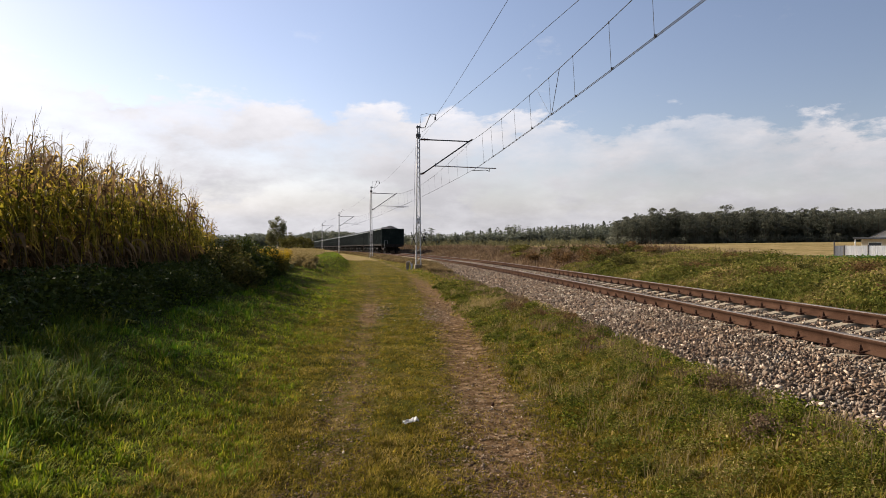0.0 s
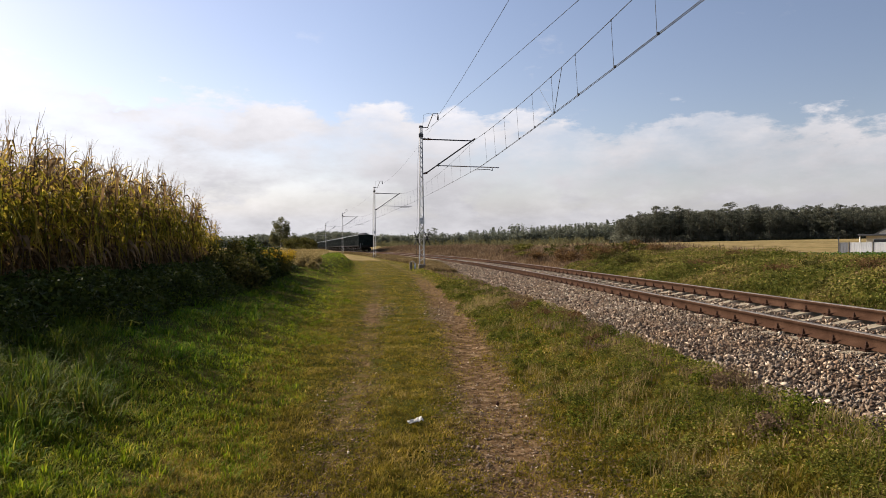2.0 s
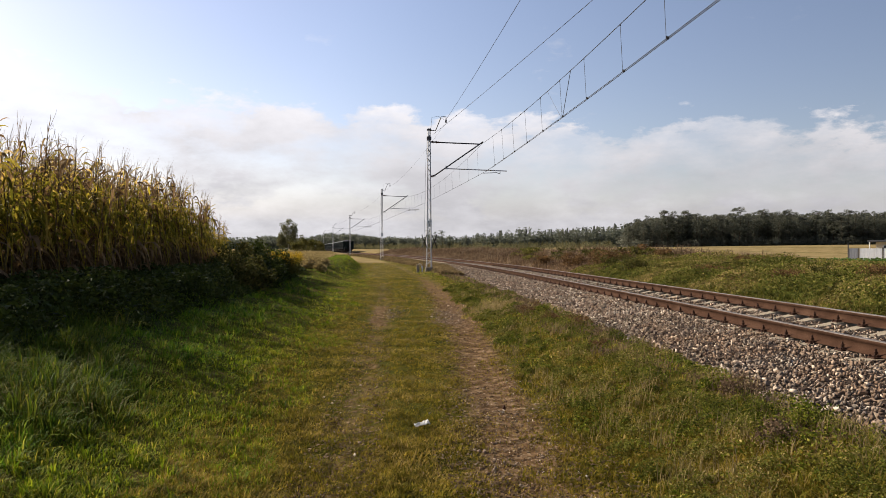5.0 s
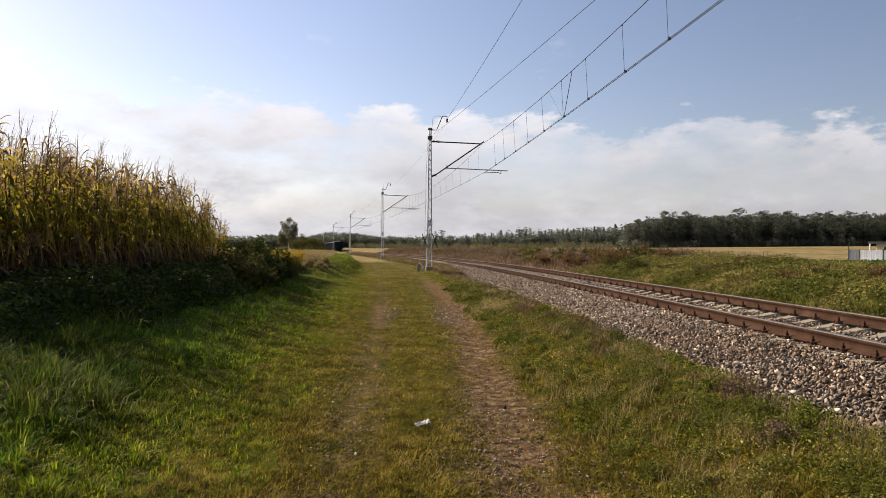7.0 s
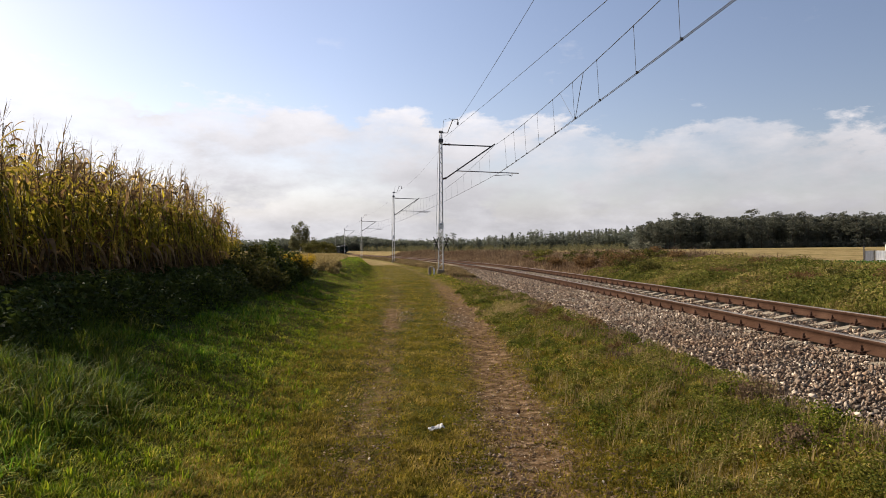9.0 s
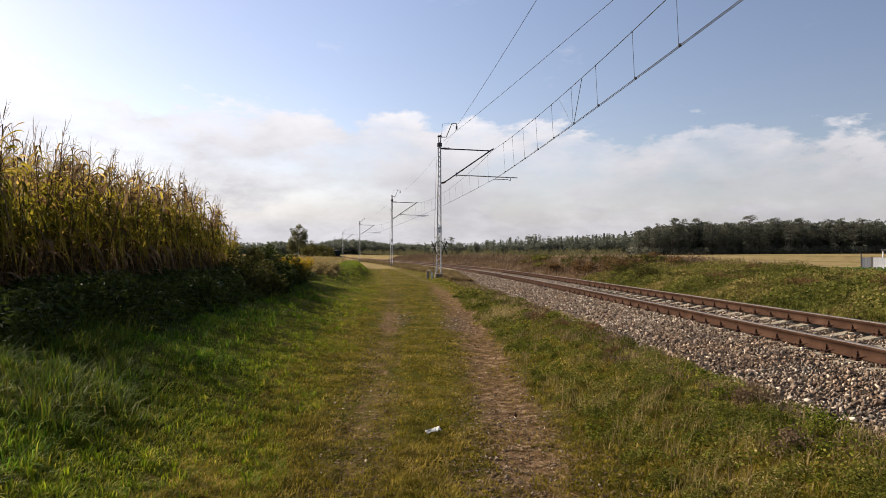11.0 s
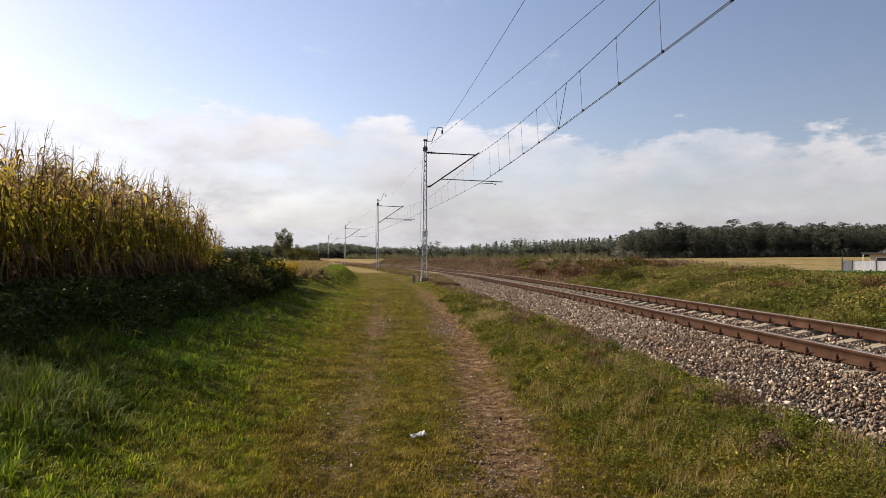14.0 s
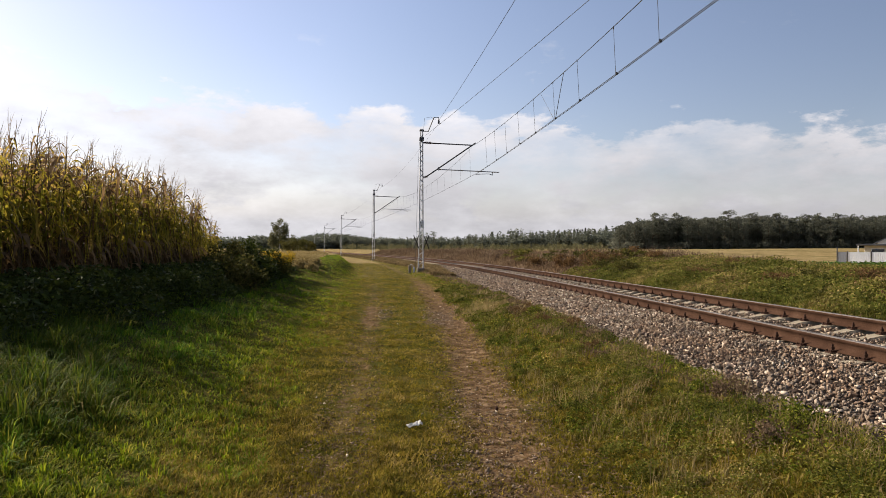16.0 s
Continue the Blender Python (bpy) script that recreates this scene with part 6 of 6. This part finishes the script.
    k = RNG.integers(0, 300, 90000)
    a, q = RNG.uniform(0, 2 * np.pi, len(k)), np.sqrt(RNG.random(len(k)))
    y = cy[k] + rad[k] * q * np.sin(a)
    x = way_x(cy[k]) + cu[k] + rad[k] * q * np.cos(a)
    top = rad[k] * 0.75 * np.sqrt(np.clip(1 - q * q, 0, 1)) * RNG.uniform(0.45, 1.0, len(k)) + 0.01
    base = np.maximum(land(x, y), rail_z(y) + bed_height(x - track_x(y)))
    p = np.stack([x, y, base + top], 1)
    tagged(sheet("weed_cushions", *leaves(p, RNG.uniform(0.007, 0.017, len(x)) * (1 + y / 12), 0.5, 0.6), MAT["g_weed"]), "leafy olive-green weed cushions beside the ballast", "weeds", kind="stuff")
    cy = 2.6 * (20 / 2.6) ** RNG.random(110)
    cu = RNG.uniform(-3.7, -2.0, 110) + 0.2 * smooth(6.5, 4.0, cy)
    k = RNG.integers(0, 110, 3600)
    y = cy[k] + RNG.normal(0, 0.07, len(k))
    x = way_x(cy[k]) + cu[k] + RNG.normal(0, 0.07, len(k))
    p = np.stack([x, y, np.maximum(land(x, y), rail_z(y) + bed_height(x - track_x(y))) - 0.01], 1)
    tagged(sheet("dry_bents", *blades(p, RNG.uniform(0.10, 0.24, len(x)), RNG.uniform(0.002, 0.004, len(x)) * (1 + y / 9), RNG.uniform(0.1, 0.9, len(x))), MAT["g_straw"]), "thin tan dry bents among the weeds", "weeds", kind="stuff")
    # withered stalks at the foot of the ballast
    cx = RNG.uniform(3.2, 40, 260) ** 1.0
    k = RNG.integers(0, 260, 3500)
    y = cx[k] + RNG.normal(0, 0.12, len(k))
    u = np.where(k % 3 == 0, -2.75, -2.35) + RNG.normal(0, 0.12, len(k))
    x = way_x(y) + u
    p = np.stack([x, y, np.maximum(land(x, y), rail_z(y) + bed_height(x - track_x(y))) - 0.01], 1)
    tagged(sheet("dry_stalks", *blades(p, RNG.uniform(0.07, 0.20, len(x)), RNG.uniform(0.003, 0.006, len(x)) * (1 + y / 12), RNG.uniform(0.1, 0.8, len(x))), MAT["g_dry"]), "withered brown stalks at the ballast's foot", "weeds", kind="stuff")
    # field edge beyond the bushes
    x, y, u, r = sown(90000, 24, 130, -22, -3)
    keep = (u < -8.9) & (u > -26)
    x, y, r = x[keep], y[keep], r[keep]
    p = np.stack([x, y, land(x, y) - 0.02], 1)
    tagged(sheet("field_grass", *blades(p, RNG.uniform(0.10, 0.30, len(x)), RNG.uniform(0.01, 0.02, len(x)) * (1 + r / 40), RNG.uniform(0.2, 1.0, len(x))), MAT["g_straw"]), "pale dry grass on the open field", "grass", kind="stuff")
    x, y, u, r = sown(30000, 25, 36, -16, -9)
    keep = (u < -9.0) & (u > -11.0)
    x, y = x[keep], y[keep]
    p = np.stack([x, y, land(x, y) - 0.02], 1)
    tagged(sheet("dry_weeds", *blades(p, RNG.uniform(0.12, 0.36, len(x)), RNG.uniform(0.01, 0.022, len(x)), RNG.uniform(0.2, 1.0, len(x))), MAT["g_straw"]), "tan withered weeds past the bushes", "weeds", kind="stuff")


make_grass()


def make_trackside_straw():
    n = 34000
    y = 33 + 125 * RNG.random(n) ** 1.5
    u = RNG.uniform(-2.75 - 0.5 * smooth(45, 70, y), -0.9 - 0.9 * smooth(50, 33, y), n)
    x = way_x(y) + u
    p = np.stack([x, y, np.maximum(land(x, y), rail_z(y) + bed_height(x - track_x(y))) - 0.03], 1)
    tagged(sheet("trackside_straw", *blades(p, RNG.uniform(0.10, 0.32, n), RNG.uniform(0.02, 0.05, n) * (0.5 + y / 90), RNG.uniform(0.2, 1.0, n)), MAT["g_trackside"]), "straw-coloured grass along the curving track", "grass", kind="stuff")


make_trackside_straw()


def make_yellow_patch():
    n = 5200
    x, y = 1.12 + RNG.normal(0, 0.33, n), 16.2 + RNG.normal(0, 0.85, n)
    p = np.stack([x, y, land(x, y) - 0.005], 1)
    tagged(sheet("yellow_grass", *blades(p, RNG.uniform(0.05, 0.13, n), RNG.uniform(0.008, 0.016, n), RNG.uniform(0.2, 1.2, n)), MAT["g_straw"]), "yellowed patch of grass beside the rut", "grass", kind="stuff")


make_yellow_patch()


def make_bank():
    # weeds and brambles on the slope across the line
    n = 135000
    y = 7 + 28 * RNG.random(n) ** 1.1
    u = RNG.uniform(2.7, 10.5, n)
    x = way_x(y) + u
    lump = np.clip(0.5 + 0.5 * bumps(x * 0.8, y * 0.8, 1.2), 0, 1)
    h = (0.06 + 0.40 * lump + 0.12 * np.clip(bumps(x, y, 3.1), 0, 1)) * smooth(2.7, 5.0, u)
    keep = (x / y < 0.80) & (x / y > 0.02)
    p = np.stack([x, y, land(x, y) + h * RNG.random(n) ** 0.5], 1)[keep]
    tagged(sheet("bank_brambles", *leaves(p, RNG.uniform(0.035, 0.10, len(p)), 0.7, 0.6), MAT["g_bank"]), "tangled green and rusty weeds on the bank", "weeds", kind="stuff")
    n = 60000
    y = 7 + 25 * RNG.random(n) ** 1.1
    u = RNG.uniform(2.3, 11, n)
    x = way_x(y) + u
    keep = (x / y < 0.80)
    p = np.stack([x, y, land(x, y) - 0.02], 1)[keep]
    n = len(p)
    tagged(sheet("bank_grass", *blades(p, RNG.uniform(0.10, 0.34, n), RNG.uniform(0.012, 0.022, n), RNG.uniform(0.2, 1.1, n)), MAT["g_bank"]), "straw-green grass on the bank", "grass", kind="stuff")
    # tall withered growth further along
    n = 60000
    y = 26 + 132 * RNG.random(n) ** 1.4
    u = 2.5 + 9.5 * RNG.random(n)
    x = way_x(y) + u
    lump = np.clip(0.5 + 0.5 * bumps(x * 0.35, y * 0.35, 1.0), 0, 1)
    h = (0.30 + 0.85 * lump) * (0.22 + 0.78 * smooth(2.8, 6.8, u)) * RNG.uniform(0.35, 1.0, n) * (0.45 + 0.55 * smooth(27, 40, y))
    p = np.stack([x, y, land(x, y) - 0.05], 1)
    tagged(sheet("withered_weeds", *blades(p, h + 0.1, RNG.uniform(0.018, 0.042, n) * (0.6 + y / 90), RNG.uniform(0.2, 1.2, n)), MAT["g_dry"]), "tall withered reddish-brown weeds beside the line", "weeds", kind="stuff")
    x, y, u, r = sown(60000, 15, 60, 5, 37)
    keep = (u > 7.4) & (u < 12.5)
    x, y, r = x[keep], y[keep], r[keep]
    p = np.stack([x, y, land(x, y) - 0.02], 1)
    tagged(sheet("crest_grass", *blades(p, RNG.uniform(0.12, 0.34, len(x)), RNG.uniform(0.010, 0.018, len(x)) * (0.6 + r / 30), RNG.uniform(0.2, 1.0, len(x))), MAT["g_lush"]), "fresh green grass along the bank's crest", "grass", kind="stuff")
    random.seed(29)
    for k in range(34):
        y = random.uniform(10, 36)
        u = random.uniform(4.2, 8.6)
        s = random.uniform(0.22, 0.48)
        make_bush(float(way_x(y)) + u, y, (s * 1.9, s * 1.9, s), (MAT["russet"], MAT["g_bank"], MAT["shrub"])[k % 3], "bramble_bush", ("russet bramble clump on the bank", "yellow-green bramble clump on the bank", "olive bramble clump on the bank")[k % 3], 600 + k, 520, 0.055)
    random.seed(31)
    for k in range(16):
        y, u = random.uniform(30, 44), random.uniform(4.6, 8.4)
        s = random.uniform(0.55, 0.85)
        make_bush(float(way_x(y)) + u, y, (s * 1.3, s * 1.3, s), MAT["russet"] if k % 4 else MAT["shrub"], "bramble_bush", "dark russet thicket where the bank begins", 700 + k, 620, 0.075)
    random.seed(5)
    for k in range(22):
        y = random.uniform(34, 62)
        u = random.uniform(5.5, 9.5)
        make_bush(float(way_x(y)) + u, y, (0.9, 0.9, random.uniform(0.35, 0.70)), MAT["g_bank"] if k % 2 else MAT["shrub"], "bramble_bush", "olive bramble bush on the bank", 300 + k, 500, 0.12)


make_bank()


# ---- small things on the ground ----
def make_litter():
    # a crumpled scrap, folded into facets, with thickness
    bm = bmesh.new()
    bmesh.ops.create_grid(bm, x_segments=9, y_segments=5, size=0.5)
    for v in bm.verts:
        q = Vector((v.co.x * 4.1, v.co.y * 4.1, 0.7))
        v.co = Vector((v.co.x * 0.155 + 0.012 * noise.noise(q * 1.3), v.co.y * (0.075 + 0.03 * v.co.x) + 0.012 * noise.noise(q + Vector((9, 0, 0))), 0.030 * noise.noise(q * 1.7) + 0.045 * (0.25 - v.co.y * v.co.y) + 0.02 * v.co.x))
    top = bm.faces[:]
    ex = bmesh.ops.extrude_face_region(bm, geom=top)
    for v in ex["geom"]:
        if isinstance(v, bmesh.types.BMVert):
            v.co.z -= 0.006
    bmesh.ops.recalc_face_normals(bm, faces=bm.faces)
    ob = part("paper_scrap", bm, MAT["paper"])
    ob.matrix_basis = pose(-0.285, 6.08, float(land(-0.285, 6.08)) + 0.035, 8, -4, 24) @ Matrix.Diagonal((0.85, 0.8, 0.7, 1))
    tagged(ob, "crumpled white paper scrap lying in the path's grass", "paper scrap")
    bm = bmesh.new()
    bmesh.ops.create_icosphere(bm, subdivisions=1, radius=0.5)
    for v in bm.verts:
        v.co = Vector((v.co.x * 0.035, v.co.y * 0.05, v.co.z * 0.07)) * (1 + 0.3 * noise.noise(v.co * 3))
    ob = part("clod", bm, MAT["fastener"])
    ob.matrix_basis = pose(0.49, 6.85, float(land(0.49, 6.85)) + 0.02, 10, 0, 30)
    tagged(ob, "small dark clod standing in the rut", "clod")
    x, y, u, r = sown(26000, 2.2, 28, -30, 30)
    keep = ((np.abs(u - rut_line(y)) < 0.45) | ((np.abs(u + 5.68) < 0.25) & (RNG.random(len(u)) < 0.6)) | ((u > -6.5) & (u < -2.9) & (RNG.random(len(u)) < 0.06)))
    keep &= RNG.random(len(u)) < np.clip(0.45 + 0.9 * patchy(x, y, 2.6) + 0.5 * smooth(12.8, 14.2, y) * smooth(18.2, 16.6, y), 0.1, 1)
    x, y = x[keep], y[keep]
    p = np.stack([x, y, land(x, y) + 0.002], 1)
    tagged(sheet("pebbles", *scattered([OCTA], p, RNG.uniform(0.008, 0.036, len(p)) * RNG.uniform(0.4, 1.5, len(p))), MAT["stone"]), "pale pebbles in the wheel ruts", "pebbles", kind="stuff")


make_litter()


def make_gravel_patches():
    """Pale gravel that shows where the wheels have worn the sward away."""
    chunks = []
    for cx, cy, sx, sy, n in ((-1.40, 15.6, 0.15, 0.75, 520), (-0.12, 15.2, 0.24, 1.05, 1000), (0.35, 5.3, 0.26, 0.8, 420), (-1.0, 4.6, 0.12, 0.9, 240)):
        x, y = cx + RNG.normal(0, sx, n), cy + RNG.normal(0, sy, n)
        chunks.append(np.stack([x, y, land(x, y) + 0.006], 1))
    p = np.concatenate(chunks)
    tagged(sheet("path_gravel", *scattered(STONES[:4], p, RNG.uniform(0.008, 0.030, len(p)) * RNG.uniform(0.5, 1.5, len(p)) * (0.7 + p[:, 1] / 22)), MAT["stone"]), "pale gravel showing through the worn wheel track", "gravel", kind="stuff")


make_gravel_patches()


def make_rut_litter():
    x, y, u, r = sown(80000, 2.2, 26, -28, 28)
    keep = (np.abs(u - rut_line(y) + 0.2 * patchy(x, y, 1.3)) < 0.62) | (np.abs(u + 5.68) < 0.3)
    x, y, r = x[keep], y[keep], r[keep]
    p = np.stack([x, y, land(x, y) + RNG.uniform(0.004, 0.016, len(x))], 1)
    tagged(sheet("dead_leaves", *leaves(p, RNG.uniform(0.010, 0.032, len(p)) * (1 + r / 20), 0.15, 0.45), MAT["g_dry"]), "shredded dead straw and leaves in the ruts", "litter", kind="stuff")


make_rut_litter()


def make_toe_weeds():
    random.seed(41)
    for k in range(26):
        y, u = random.uniform(4.5, 17), random.uniform(-2.75, -2.25)
        s = random.uniform(0.10, 0.22)
        make_bush(float(way_x(y)) + u, y, (s * 1.5, s * 1.5, s), (MAT["russet"], MAT["g_dry"], MAT["g_herb"])[k % 3], "weed_clump", ("russet withering weed at the ballast's foot", "dry brown weed at the ballast's foot", "green leafy weed at the ballast's foot")[k % 3], 800 + k, 330, 0.022)


make_toe_weeds()
make_ballast_stones()
make_sleepers()

motions()
